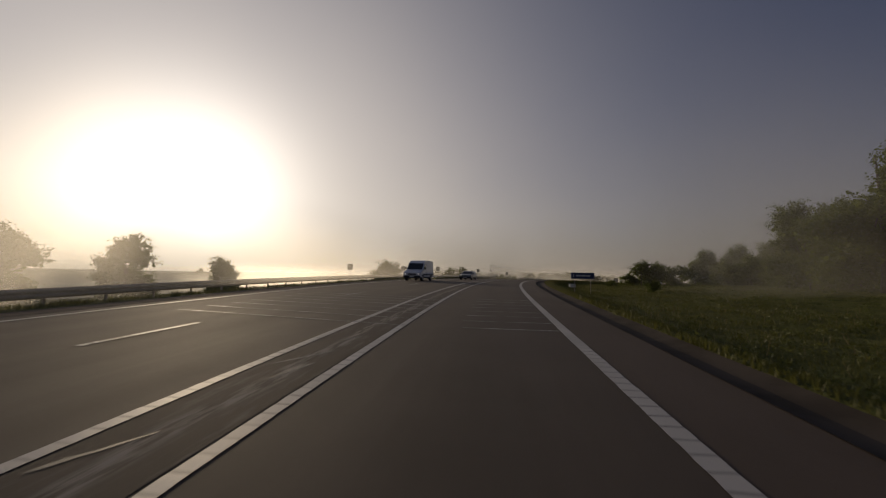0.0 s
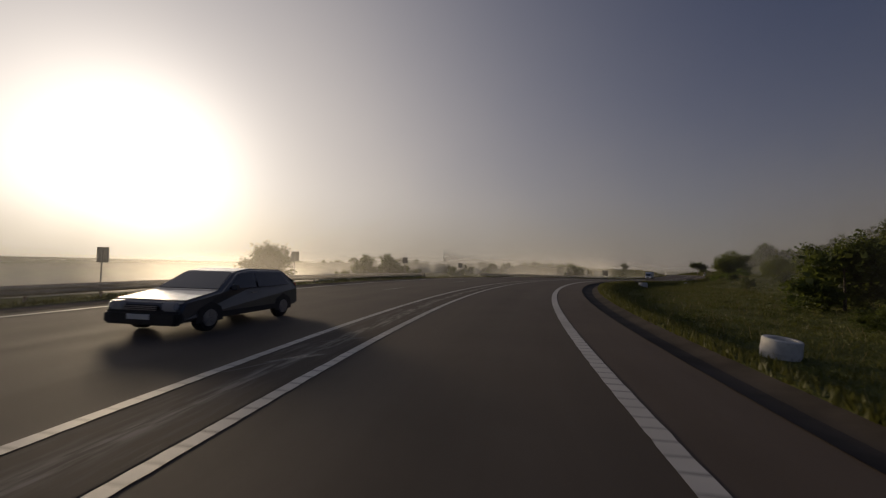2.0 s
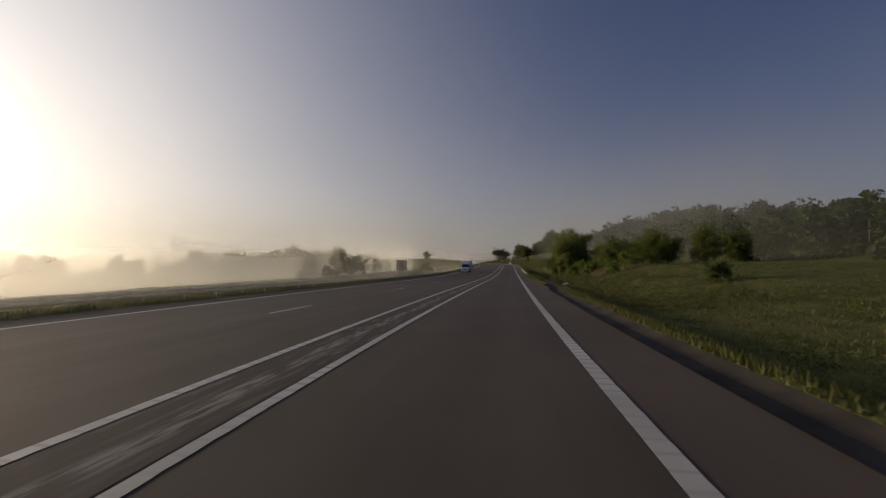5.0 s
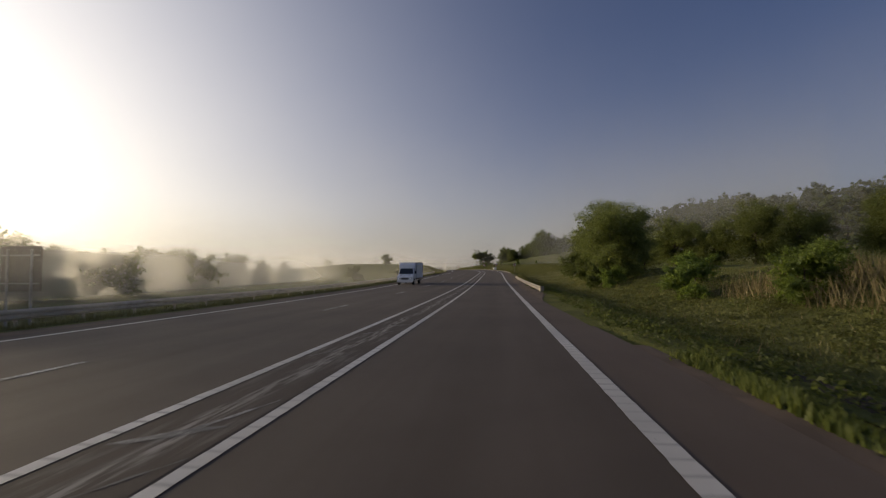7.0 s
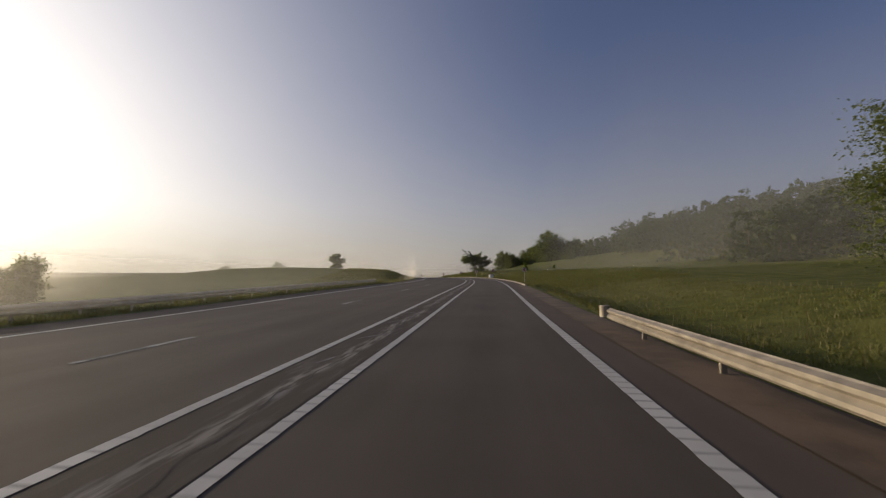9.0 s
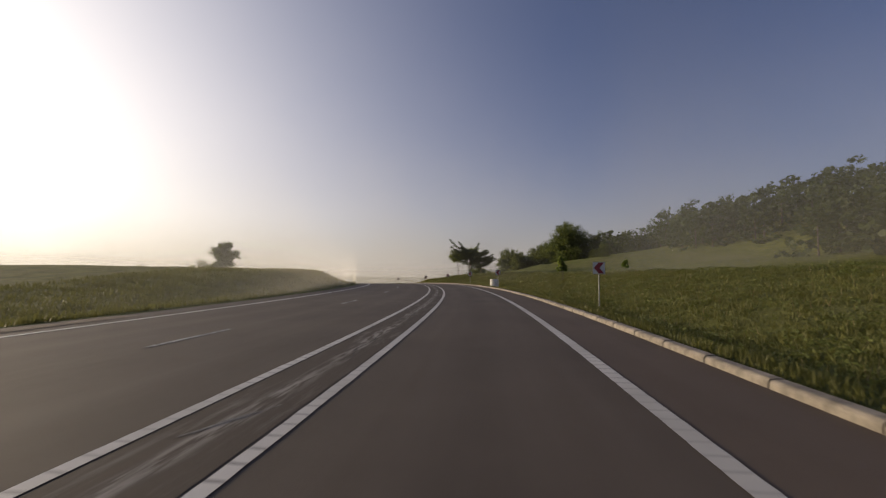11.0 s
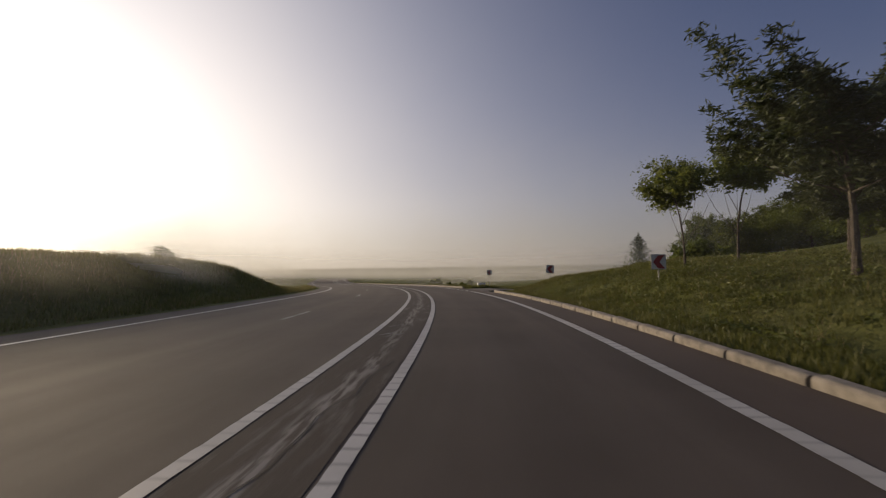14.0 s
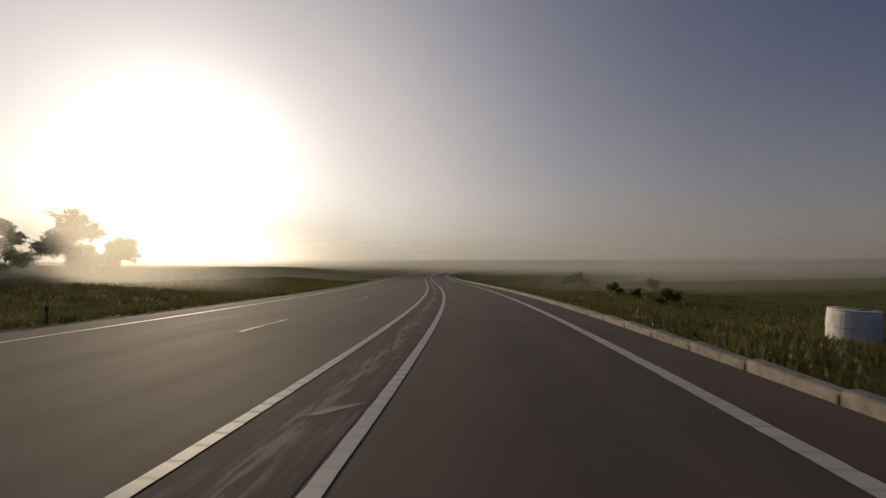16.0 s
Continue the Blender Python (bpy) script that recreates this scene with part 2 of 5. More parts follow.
def ribbed_paint():
    """Broad edge line of raised white ribs."""
    m, n = material("ribbed_line_paint")
    where = n.add("ShaderNodeTexCoord").outputs["Object"]
    sep = n.add("ShaderNodeSeparateXYZ")
    n.link(n.add("ShaderNodeUVMap").outputs[0], sep.inputs[0])
    wob = n.noise(where, 3.0, 3.0)
    rib = n.math("SINE", n.math("MULTIPLY", n.math("ADD", sep.outputs["Y"], n.math("MULTIPLY", wob, 0.06)), 2 * math.pi / 0.27))
    gap = n.remap(rib, -0.99, -0.78, 1.0, 0.0)
    big, fine = n.noise(where, 0.5, 4.0), n.noise(where, 18.0, 4.0, 0.7)
    wear = n.math("MULTIPLY", gap, n.remap(big, 0.35, 0.65, 0.15, 0.7))
    wear = n.math("MAXIMUM", wear, n.remap(fine, 0.62, 0.78, 0.0, 0.6))
    tone = n.mix(n.remap(big, 0.3, 0.7), (0.44, 0.42, 0.375, 1), (0.60, 0.575, 0.525, 1))
    p = n.add("ShaderNodeBsdfPrincipled")
    n.link(n.mix(wear, tone, (0.10, 0.09, 0.082, 1)), p.inputs["Base Color"])
    p.inputs["Roughness"].default_value = 0.6
    finish(n, p, n.math("ADD", n.math("MULTIPLY", rib, 0.35), fine), 0.35, 0.004)
    return m


def median_material():
    """Worn grey strip with pale scraped streaks along it."""
    m, n = material("scraped_median")
    uv = n.add("ShaderNodeUVMap").outputs[0]
    where = n.add("ShaderNodeTexCoord").outputs["Object"]
    a = n.add("ShaderNodeVectorMath", operation="MULTIPLY")
    n.link(uv, a.inputs[0])
    a.inputs[1].default_value = (2.6, 0.32, 1.0)
    streak, patch, grit = n.noise(a.outputs[0], 2.4, 6.0, 0.65), n.noise(where, 0.22, 4.0), n.noise(where, 120.0, 2.0)
    base = n.mix(grit, (0.064, 0.052, 0.042, 1), (0.125, 0.104, 0.084, 1))
    f = n.math("MULTIPLY", n.remap(streak, 0.47, 0.72), n.remap(patch, 0.38, 0.64, 0.06, 0.42))
    # a pale mended seam wanders along the middle
    sep = n.add("ShaderNodeSeparateXYZ")
    n.link(uv, sep.inputs[0])
    off = n.math("ABSOLUTE", n.math("ADD", n.math("ADD", sep.outputs["X"], 0.58), n.math("MULTIPLY", n.math("SUBTRACT", n.noise(where, 0.5, 2.0), 0.5), 0.5)))
    seam = n.math("MULTIPLY", n.remap(off, 0.05, 0.19, 0.75, 0.0), n.remap(n.noise(a.outputs[0], 5.0, 4.0), 0.38, 0.62))
    f = n.math("MAXIMUM", f, n.math("MULTIPLY", seam, n.remap(patch, 0.3, 0.5, 0.3, 1.0)))
    p = n.add("ShaderNodeBsdfPrincipled")
    n.link(n.mix(f, base, (0.36, 0.335, 0.30, 1)), p.inputs["Base Color"])
    p.inputs["Roughness"].default_value, p.inputs["Specular IOR Level"].default_value = 0.85, 0.15
    finish(n, p, n.math("ADD", grit, streak), 0.5, 0.008)
    return m


def leaf_material(name, dark, light, through_colour, share=0.45):
    m, n = material(name)
    pick = n.add("ShaderNodeNewGeometry").outputs["Random Per Island"]
    own = n.add("ShaderNodeObjectInfo").outputs["Random"]
    where = n.add("ShaderNodeTexCoord").outputs["Object"]
    clump = n.noise(where, 0.9, 2.0)
    f = n.math("ADD", n.math("MULTIPLY", pick, 0.55), n.math("MULTIPLY", clump, 0.45))
    tone = n.mix(f, (*dark, 1), (*light, 1))
    hue = n.add("ShaderNodeHueSaturation")
    n.link(tone, hue.inputs["Color"])
    n.link(n.math("ADD", 0.485, n.math("MULTIPLY", own, 0.03)), hue.inputs["Hue"])
    n.link(n.math("ADD", 0.85, n.math("MULTIPLY", own, 0.3)), hue.inputs["Value"])
    p = n.add("ShaderNodeBsdfPrincipled")
    n.link(hue.outputs[0], p.inputs["Base Color"])
    p.inputs["Roughness"].default_value, p.inputs["Specular IOR Level"].default_value = 0.55, 0.3
    t = n.add("ShaderNodeBsdfTranslucent")
    n.link(n.mix(pick, tuple(v * 0.7 for v in through_colour) + (1,), (*through_colour, 1)), t.inputs["Color"])
    mix = n.add("ShaderNodeMixShader")
    mix.inputs[0].default_value = share
    n.link(p.outputs[0], mix.inputs[1]), n.link(t.outputs[0], mix.inputs[2])
    out = n.add("ShaderNodeOutputMaterial")
    n.link(mix.outputs[0], out.inputs["Surface"])
    return m


def ground_material():
    m, n = material("meadow")
    where = n.add("ShaderNodeTexCoord").outputs["Object"]
    a, b, c = n.noise(where, 0.06, 5.0), n.noise(where, 0.7, 5.0, 0.65), n.noise(where, 9.0, 4.0, 0.7)
    green = n.mix(n.remap(b, 0.3, 0.7), (0.078, 0.088, 0.022, 1), (0.150, 0.158, 0.039, 1))
    dry = n.mix(c, (0.13, 0.125, 0.045, 1), (0.20, 0.185, 0.075, 1))
    tone = n.mix(n.math("MULTIPLY", n.remap(a, 0.48, 0.7), 0.55), green, dry)
    tone = n.mix(n.math("MULTIPLY", n.remap(c, 0.5, 0.75), 0.5), tone, (0.040, 0.054, 0.014, 1))
    p = n.add("ShaderNodeBsdfPrincipled")
    n.link(tone, p.inputs["Base Color"])
    p.inputs["Roughness"].default_value, p.inputs["Specular IOR Level"].default_value = 0.9, 0.15
    finish(n, p, n.math("ADD", c, b), 0.9, 0.15)
    return m


def glossy(name, colour, rough=0.3, metal=0.0, coat=0.0):
    m, n = material(name)
    where = n.add("ShaderNodeTexCoord").outputs["Object"]
    dirt = n.noise(where, 3.0, 5.0, 0.65)
    p = n.add("ShaderNodeBsdfPrincipled")
    n.link(n.mix(n.remap(dirt, 0.4, 0.8), (*colour, 1), tuple(0.75 * v + 0.02 for v in colour) + (1,)), p.inputs["Base Color"])
    n.link(n.remap(dirt, 0.3, 0.8, rough, rough + 0.2), p.inputs["Roughness"])
    p.inputs["Metallic"].default_value, p.inputs["Coat Weight"].default_value = metal, coat
    finish(n, p)
    return m


def lit_lamp():
    m, n = material("headlamp_glow")
    e = n.add("ShaderNodeEmission")
    e.inputs["Color"].default_value, e.inputs["Strength"].default_value = (1.0, 0.97, 0.9, 1), 2.5
    finish(n, e)
    return m


ASPHALT = asphalt_material("asphalt", (0.061, 0.0485, 0.0385), (0.122, 0.097, 0.077), (0.146, 0.117, 0.094))
SHOULDER = asphalt_material("shoulder_asphalt", (0.070, 0.053, 0.041), (0.144, 0.109, 0.083), (0.126, 0.097, 0.076))
MEDIAN = median_material()
RIBBED = ribbed_paint()
PAINT = paint_material("line_paint", (0.70, 0.68, 0.62), (0.09, 0.083, 0.077), 0.30)
SCUFF = paint_material("scuffed_paint", (0.31, 0.30, 0.275), (0.085, 0.078, 0.070), 0.58)
THIN_PAINT = paint_material("worn_line_paint", (0.55, 0.55, 0.52), (0.07, 0.064, 0.06), 0.52)
MEADOW = ground_material()
KERB = surface("kerb_concrete", (0.13, 0.113, 0.090), (0.34, 0.30, 0.245), 0.85, 3.5, 60, bump=0.8, vary=0.35)
CONCRETE = surface("pale_concrete", (0.52, 0.50, 0.46), (0.84, 0.82, 0.78), 0.8, 4.0, 70, bump=0.4)
OLD_CONCRETE = surface("stained_concrete", (0.10, 0.09, 0.075), (0.30, 0.27, 0.23), 0.9, 2.0, 50, bump=0.5)
GUTTER = surface("dark_gutter", (0.045, 0.037, 0.029), (0.105, 0.088, 0.072), 0.85, 1.2, 40, bump=0.6, spec=0.08)
DUST = surface("dusty_asphalt", (0.10, 0.082, 0.066), (0.19, 0.16, 0.13), 0.9, 0.8, 60, bump=0.5)
SOIL = surface("bare_soil", (0.055, 0.038, 0.026), (0.16, 0.11, 0.075), 0.95, 1.0, 26, bump=0.35, distance=0.02)
STEEL = surface("galvanised_steel", (0.20, 0.175, 0.14), (0.40, 0.355, 0.285), 0.55, 3.0, 120, metal=0.35, bump=0.08)
RUSTY = surface("weathered_steel", (0.33, 0.28, 0.21), (0.52, 0.45, 0.35), 0.75, 2.5, 80, metal=0.08, bump=0.15)
POLE = surface("painted_pole", (0.24, 0.24, 0.23), (0.42, 0.42, 0.40), 0.5, 4.0, 90, metal=0.3, bump=0.05)
SIGN_BACK = surface("sign_back", (0.14, 0.14, 0.14), (0.24, 0.24, 0.235), 0.5, 5.0, 100, metal=0.4, bump=0.05)
SIGN_WHITE = glossy("sign_white", (0.75, 0.75, 0.72), 0.4)
SIGN_RED = glossy("sign_red", (0.45, 0.012, 0.015), 0.4)
FADED_WHITE = surface("faded_sign_white", (0.50, 0.49, 0.48), (0.64, 0.63, 0.62), 0.5, 6.0, 80, bump=0.05)
FADED_RED = surface("faded_sign_red", (0.20, 0.022, 0.026), (0.33, 0.040, 0.044), 0.5, 5.0, 80, bump=0.05)
SIGN_BLUE = glossy("sign_blue", (0.030, 0.042, 0.105), 0.55)
SIGN_GREY = surface("board_face", (0.085, 0.072, 0.06), (0.17, 0.145, 0.12), 0.6, 3.0, 60, bump=0.1)
BARK = surface("bark", (0.045, 0.035, 0.027), (0.14, 0.115, 0.09), 0.9, 6.0, 40, bump=0.9, distance=0.04)
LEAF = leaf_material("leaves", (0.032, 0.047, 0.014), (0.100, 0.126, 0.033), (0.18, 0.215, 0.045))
LEAF_MID = leaf_material("mid_green_leaves", (0.045, 0.060, 0.018), (0.120, 0.148, 0.042), (0.27, 0.31, 0.07))
WOOD_LEAF = leaf_material("wood_leaves", (0.045, 0.062, 0.020), (0.078, 0.098, 0.030), (0.07, 0.09, 0.025))
LEAF_FRESH = leaf_material("fresh_leaves", (0.055, 0.090, 0.018), (0.150, 0.205, 0.040), (0.28, 0.36, 0.06))
NEEDLE = leaf_material("needles", (0.030, 0.042, 0.022), (0.090, 0.105, 0.046), (0.11, 0.13, 0.045), 0.3)
GRASS = leaf_material("grass_blades", (0.080, 0.084, 0.021), (0.150, 0.148, 0.038), (0.19, 0.19, 0.045), 0.32)
TUFT = leaf_material("fresh_grass_blades", (0.080, 0.104, 0.024), (0.165, 0.190, 0.048), (0.24, 0.27, 0.06), 0.4)
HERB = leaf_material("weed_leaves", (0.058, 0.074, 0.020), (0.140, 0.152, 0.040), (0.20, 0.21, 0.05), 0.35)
DRY_GRASS = leaf_material("dry_stalks", (0.16, 0.13, 0.06), (0.34, 0.28, 0.14), (0.30, 0.24, 0.10), 0.35)
WHITE_PAINT = glossy("white_body_paint", (0.80, 0.80, 0.80), 0.32, 0.0, 0.6)
BOX_WHITE = surface("white_box_panel", (0.70, 0.70, 0.69), (0.82, 0.82, 0.81), 0.45, 0.9, 14, bump=0.02)
DARK_PAINT = glossy("dark_grey_body_paint", (0.105, 0.108, 0.112), 0.28, 0.4, 0.8)
RUBBER = surface("rubber", (0.012, 0.012, 0.012), (0.030, 0.029, 0.028), 0.85, 10, 90, bump=0.2)
BLACK = surface("black_plastic", (0.015, 0.015, 0.016), (0.035, 0.035, 0.036), 0.6, 8, 120, bump=0.1)
RIM = surface("wheel_alloy", (0.30, 0.30, 0.31), (0.50, 0.50, 0.51), 0.4, 6, 90, metal=0.8, bump=0.05)
GLASS = glossy("tinted_window_glass", (0.012, 0.015, 0.017), 0.08, 0.0, 0.6)
LAMP_GLASS = glossy("lamp_glass", (0.55, 0.56, 0.57), 0.12, 0.2, 0.5)
LAMP_LIT = lit_lamp()
LITTER = surface("crumpled_plastic", (0.6, 0.6, 0.58), (0.82, 0.82, 0.80), 0.4, 6, 50, bump=0.3)


# ---- mesh helpers ----
def mesh_of(name, verts, faces, smooth_shade=False, uvs=None):
    me = bpy.data.meshes.new(name)
    me.from_pydata([tuple(v) for v in np.asarray(verts, float)], [], [tuple(f) for f in faces])
    if uvs is not None:
        layer = me.uv_layers.new(name="UVMap")
        idx = np.empty(len(me.loops), int)
        me.loops.foreach_get("vertex_index", idx)
        layer.data.foreach_set("uv", np.asarray(uvs, float)[idx].ravel())
    if smooth_shade:
        me.polygons.foreach_set("use_smooth", np.ones(len(me.polygons), bool))
    me.update()
    return me


def mesh_part(name, me, mat, parent=None, label="", m=None):
    if mat is not None and not me.materials:
        me.materials.append(mat)
    ob = new(name, me)
    if parent is not None:
        ob.parent = parent
    if m is not None:
        ob.matrix_basis = m
    if label:
        tagged(ob, label)
    return ob


def part(name, bm, mat, parent=None, label="", smooth_shade=False):
    me = bpy.data.meshes.new(name)
    bm.to_mesh(me)
    bm.free()
    if smooth_shade:
        me.polygons.foreach_set("use_smooth", np.ones(len(me.polygons), bool))
    return mesh_part(name, me, mat, parent, label)


def box(size, place=(0, 0, 0), bevel=0.0, turn=None, bm=None):
    bm = bm or bmesh.new()
    made = bmesh.ops.create_cube(bm, size=1.0, matrix=Matrix.Translation(place) @ (turn or Matrix()) @ Matrix.Diagonal((*size, 1)))
    if bevel:
        edges = list({e for v in made["verts"] for e in v.link_edges})
        bmesh.ops.bevel(bm, geom=edges, offset=bevel, segments=2, affect="EDGES")
    return bm


def rod(a, b, r1, r2=None, sides=10, bm=None):
    bm = bm or bmesh.new()
    a, b = Vector(a), Vector(b)
    turn = (b - a).to_track_quat("Z", "Y").to_matrix().to_4x4()
    bmesh.ops.create_cone(bm, cap_ends=True, segments=sides, radius1=r1, radius2=r1 if r2 is None else r2,
                          depth=(b - a).length, matrix=Matrix.Translation((a + b) / 2) @ turn)
    return bm


def base(name, place, turn=0.0, **tags):
    ob = new(name)
    ob.matrix_basis = pose(*place, 0, 0, turn)
    ob.empty_display_size = 0.2
    return tagged(ob, **tags)


def strip(s, lats, z=0.0):
    """Vertices, faces and uv of a sheet along the road; lats: columns from left to right, arrays or numbers."""
    s = np.asarray(s, float)
    cols = [np.broadcast_to(np.asarray(a, float), s.shape) for a in lats]
    zz = z if isinstance(z, (list, tuple)) else [z] * len(cols)
    v = np.stack([at(s, c, h) for c, h in zip(cols, zz)], 1)
    k = len(cols)
    faces = [(i * k + j, i * k + j + 1, (i + 1) * k + j + 1, (i + 1) * k + j) for i in range(len(s) - 1) for j in range(k - 1)]
    uv = np.stack([np.stack(cols, 1), np.repeat(s[:, None], k, 1)], -1)
    return v.reshape(-1, 3), faces, uv.reshape(-1, 2)


def sheet(name, s, lats, mat, z=0.0, parent=None, **tags):
    v, f, uv = strip(s, lats, z)
    ob = mesh_part(name, mesh_of(name, v, f, False, uv), mat, parent)
    return tagged(ob, **tags)


def road_edge(s):
    """How far the shoulder reaches."""
    return 4.95 - 0.4 * smooth(s, 168, 185) * (1 - smooth(s, 225, 252)) + 0.4 * smooth(s, 235, 252) - 0.5 * smooth(s, 290, 330)


# ---- ground: one sheet out to the horizon ----
def build_ground():
    s = np.unique(np.concatenate([np.arange(-70, 560.1, 2.5), np.arange(351, 356.6, 0.25)]))
    lats = np.concatenate([np.arange(-66, -24, 6), np.arange(-24, -9.5, 1.0), [-9.4, -2, 4.9], np.arange(5.2, 7.5, 0.2), np.arange(7.6, 16, 0.8), np.arange(16, 47, 3.0)])
    ss, ll = np.meshgrid(s, lats, indexing="ij")
    p = ground_at(ss, ll)
    p[..., 2] = np.where((ll > -9.6) & (ll < road_edge(ss) + 0.06), at(ss, ll, -0.35)[..., 2], p[..., 2])
    edge = (ll < -62) | (ll > 45)
    p[..., 2] -= np.where(edge, 0.5, 0.0)
    verts, k = [p.reshape(-1, 3)], len(lats)
    faces = [(i * k + j, i * k + j + 1, (i + 1) * k + j + 1, (i + 1) * k + j) for i in range(len(s) - 1) for j in range(k - 1)]
    # the land beyond the roadside
    xs, ys = np.arange(-460, 700.1, 8.0), np.arange(-330, 900.1, 8.0)
    gx, gy = np.meshgrid(xs, ys, indexing="ij")
    gs, gl = near_road(gx, gy)
    gz = np.interp(gs, S, RZ) + relief(gs, gl, gx, gy) + rough(gx, gy)
    far = smooth(np.hypot(gx - 90, gy - 230), 350, 620)
    gz = gz * (1 - far) - 2.0 * far
    inside = (gl > -58) & (gl < 40) & (gs > -66) & (gs < 555)
    gz = np.where(inside, gz - 1.6, gz)
    o, q = len(verts[0]), len(ys)
    verts.append(np.stack([gx, gy, gz], -1).reshape(-1, 3))
    for i in range(len(xs) - 1):
        for j in range(q - 1):
            if not (inside[i, j] and inside[i + 1, j] and inside[i, j + 1] and inside[i + 1, j + 1]):
                faces.append((o + i * q + j, o + (i + 1) * q + j, o + (i + 1) * q + j + 1, o + i * q + j + 1))
    # outer skirt to the horizon
    ring = [(-460, -330), (700, -330), (700, 900), (-460, 900)]
    o = sum(len(a) for a in verts)
    verts.append(np.array([(x, y, -2.0) for x, y in ring] + [((x - 120) * 7, (y - 280) * 7, -4.0) for x, y in ring]))
    faces += [(o + a, o + (a + 1) % 4, o + 4 + (a + 1) % 4, o + 4 + a) for a in range(4)]
    ob = mesh_part("ground", mesh_of("ground", np.concatenate(verts), faces, True), MEADOW)
    tagged(ob, "rough green meadow and banks beside the road", "ground", kind="structure")


build_ground()

# ---- road and its markings ----
ALONG = np.arange(-70, 560.1, 2.0)
WIDE = road_edge(ALONG)
sheet("road", ALONG, [-10.2, -10.0, -8.6, -4.4, -1.2, 0.0, 1.8, 3.6], ASPHALT, [-0.4, 0, 0, 0, 0, 0, 0, 0],
      label="dark grey asphalt carriageway with polished wheel tracks", category="road", kind="structure")
sheet("shoulder", ALONG, [3.6, WIDE, WIDE + 0.12], SHOULDER, [0, -0.01, -0.4],
      label="brownish asphalt shoulder outside the edge line", category="shoulder", kind="structure")
sheet("median_strip", ALONG, [-1.08, -0.11], MEDIAN, 0.004, label="pale worn cracked asphalt between the centre lines",
      category="median", kind="structure")


def line(name, s0, s1, lat, width, mat, step=1.0, **tags):
    s = np.arange(s0, s1 + 0.01, step)
    ragged = 0.0
    if mat is RIBBED:
        s = np.arange(s0, s1 + 0.01, 0.135)
        rag = np.random.default_rng(int(abs(lat * 100)) + 3).normal(size=(2, len(s))) * 0.003
        ragged = rag + 0.003 * np.cos(s * 2 * np.pi / 0.27)
        return sheet(name, s, [lat - width / 2 - ragged[0], lat + width / 2 + ragged[1]], mat, 0.008, kind="structure", **tags)
    return sheet(name, s, [lat - width / 2, lat + width / 2], mat, 0.008, kind="structure", **tags)


line("edge_line", -70, 354.6, 3.6, 0.21, RIBBED, label="broad white profiled edge line on the road", category="road marking")
line("edge_line", 363.2, 560, 3.6, 0.21, RIBBED, label="broad white profiled edge line on the road", category="road marking")
line("far_edge_line", -70, 560, -8.48, 0.16, PAINT, label="white edge line of the opposite carriageway", category="road marking")
line("centre_line", -70, 560, 0.0, 0.15, RIBBED, label="solid white centre line beside the near lane", category="road marking")
line("centre_line", -70, 560, -1.18, 0.15, RIBBED, label="solid white centre line beside the opposite lanes", category="road marking")
ENDS = np.interp(np.arange(-6, 46), [-6, 0, 4, 9, 13, 17, 23, 26, 28, 31, 45],
                 [-70, 0.6, 48.0, 106.0, 157.3, 206.0, 277.2, 314.0, 338.5, 380.5, 552])
for end in ENDS:
    line("lane_dash", end - 2.7, end, -4.5, 0.13, THIN_PAINT, 0.9, label="short worn white lane dash on asphalt", category="road marking", group="lane dashes")
for end in (356.7, 358.6, 360.7, 362.6):
    line("edge_dash", end - 1.1, end, 3.6, 0.21, PAINT, 0.55, label="short broad white dash across the junction", category="road marking", group="junction dashes")
# transverse worn warning bars before the bend
for k in range(8):
    c = 13.1 + 1.17 * k
    for lo, hi in ((1.3, 2.15), (2.35, 3.45)) if k % 3 else ((1.35, 3.5),):
        v = at([c - 0.035, c - 0.035, c + 0.035, c + 0.035], [lo, hi, hi, lo], 0.008)
        ob = mesh_part("warning_bar", mesh_of("warning_bar", v, [(0, 1, 2, 3)]), THIN_PAINT)
        tagged(ob, "thin worn white transverse bar on asphalt", "road marking", "warning bars", "structure")
    v = at([c, c + 1.5, c + 1.58, c + 0.08], [0.1, -6.8, -6.8, 0.1], 0.012)
    ob = mesh_part("warning_bar", mesh_of("warning_bar", v, [(0, 3, 2, 1)]), THIN_PAINT)
    tagged(ob, "thin worn white slanting bar on the opposite lanes", "road marking", "warning bars", "structure")

# scuffed paint streaks and a crack on the median
rnd = random.Random(4)
for k in range(190):
    s0 = rnd.uniform(-4, 410)
    if 22 < s0 < 120 and k % 3 or 190 < s0 < 330 and k % 2:
        continue
    l0, ln, w = rnd.uniform(-1.06, -0.6), rnd.uniform(0.4, 1.4), rnd.uniform(0.03, 0.085)
    l1 = min(-0.14, l0 + rnd.uniform(0.25, 0.85))
    # a ragged streak, widest in its middle
    edge = [(f, (0.15 + math.sin(math.pi * f)) * w * rnd.uniform(0.5, 1.3)) for f in (0, 0.2, 0.4, 0.6, 0.8, 1)]
    near = [(s0 + ln * f - h, l0 + (l1 - l0) * f + rnd.uniform(-0.02, 0.02)) for f, h in edge]
    far = [(s0 + ln * f + h, l0 + (l1 - l0) * f + rnd.uniform(-0.02, 0.02)) for f, h in edge]
    v = at([q for q, _ in near + far], [q for _, q in near + far], 0.0075)
    ob = mesh_part("paint_scuff", mesh_of("paint_scuff", v, [(j, j + 1, j + 7, j + 6) for j in range(5)]), SCUFF)
    tagged(ob, "faded diagonal paint streak on the median", "road marking", "median streaks", "structure")
CRACK = surface("crack_tar", (0.022, 0.020, 0.018), (0.045, 0.041, 0.037), 0.8, 4, 60)
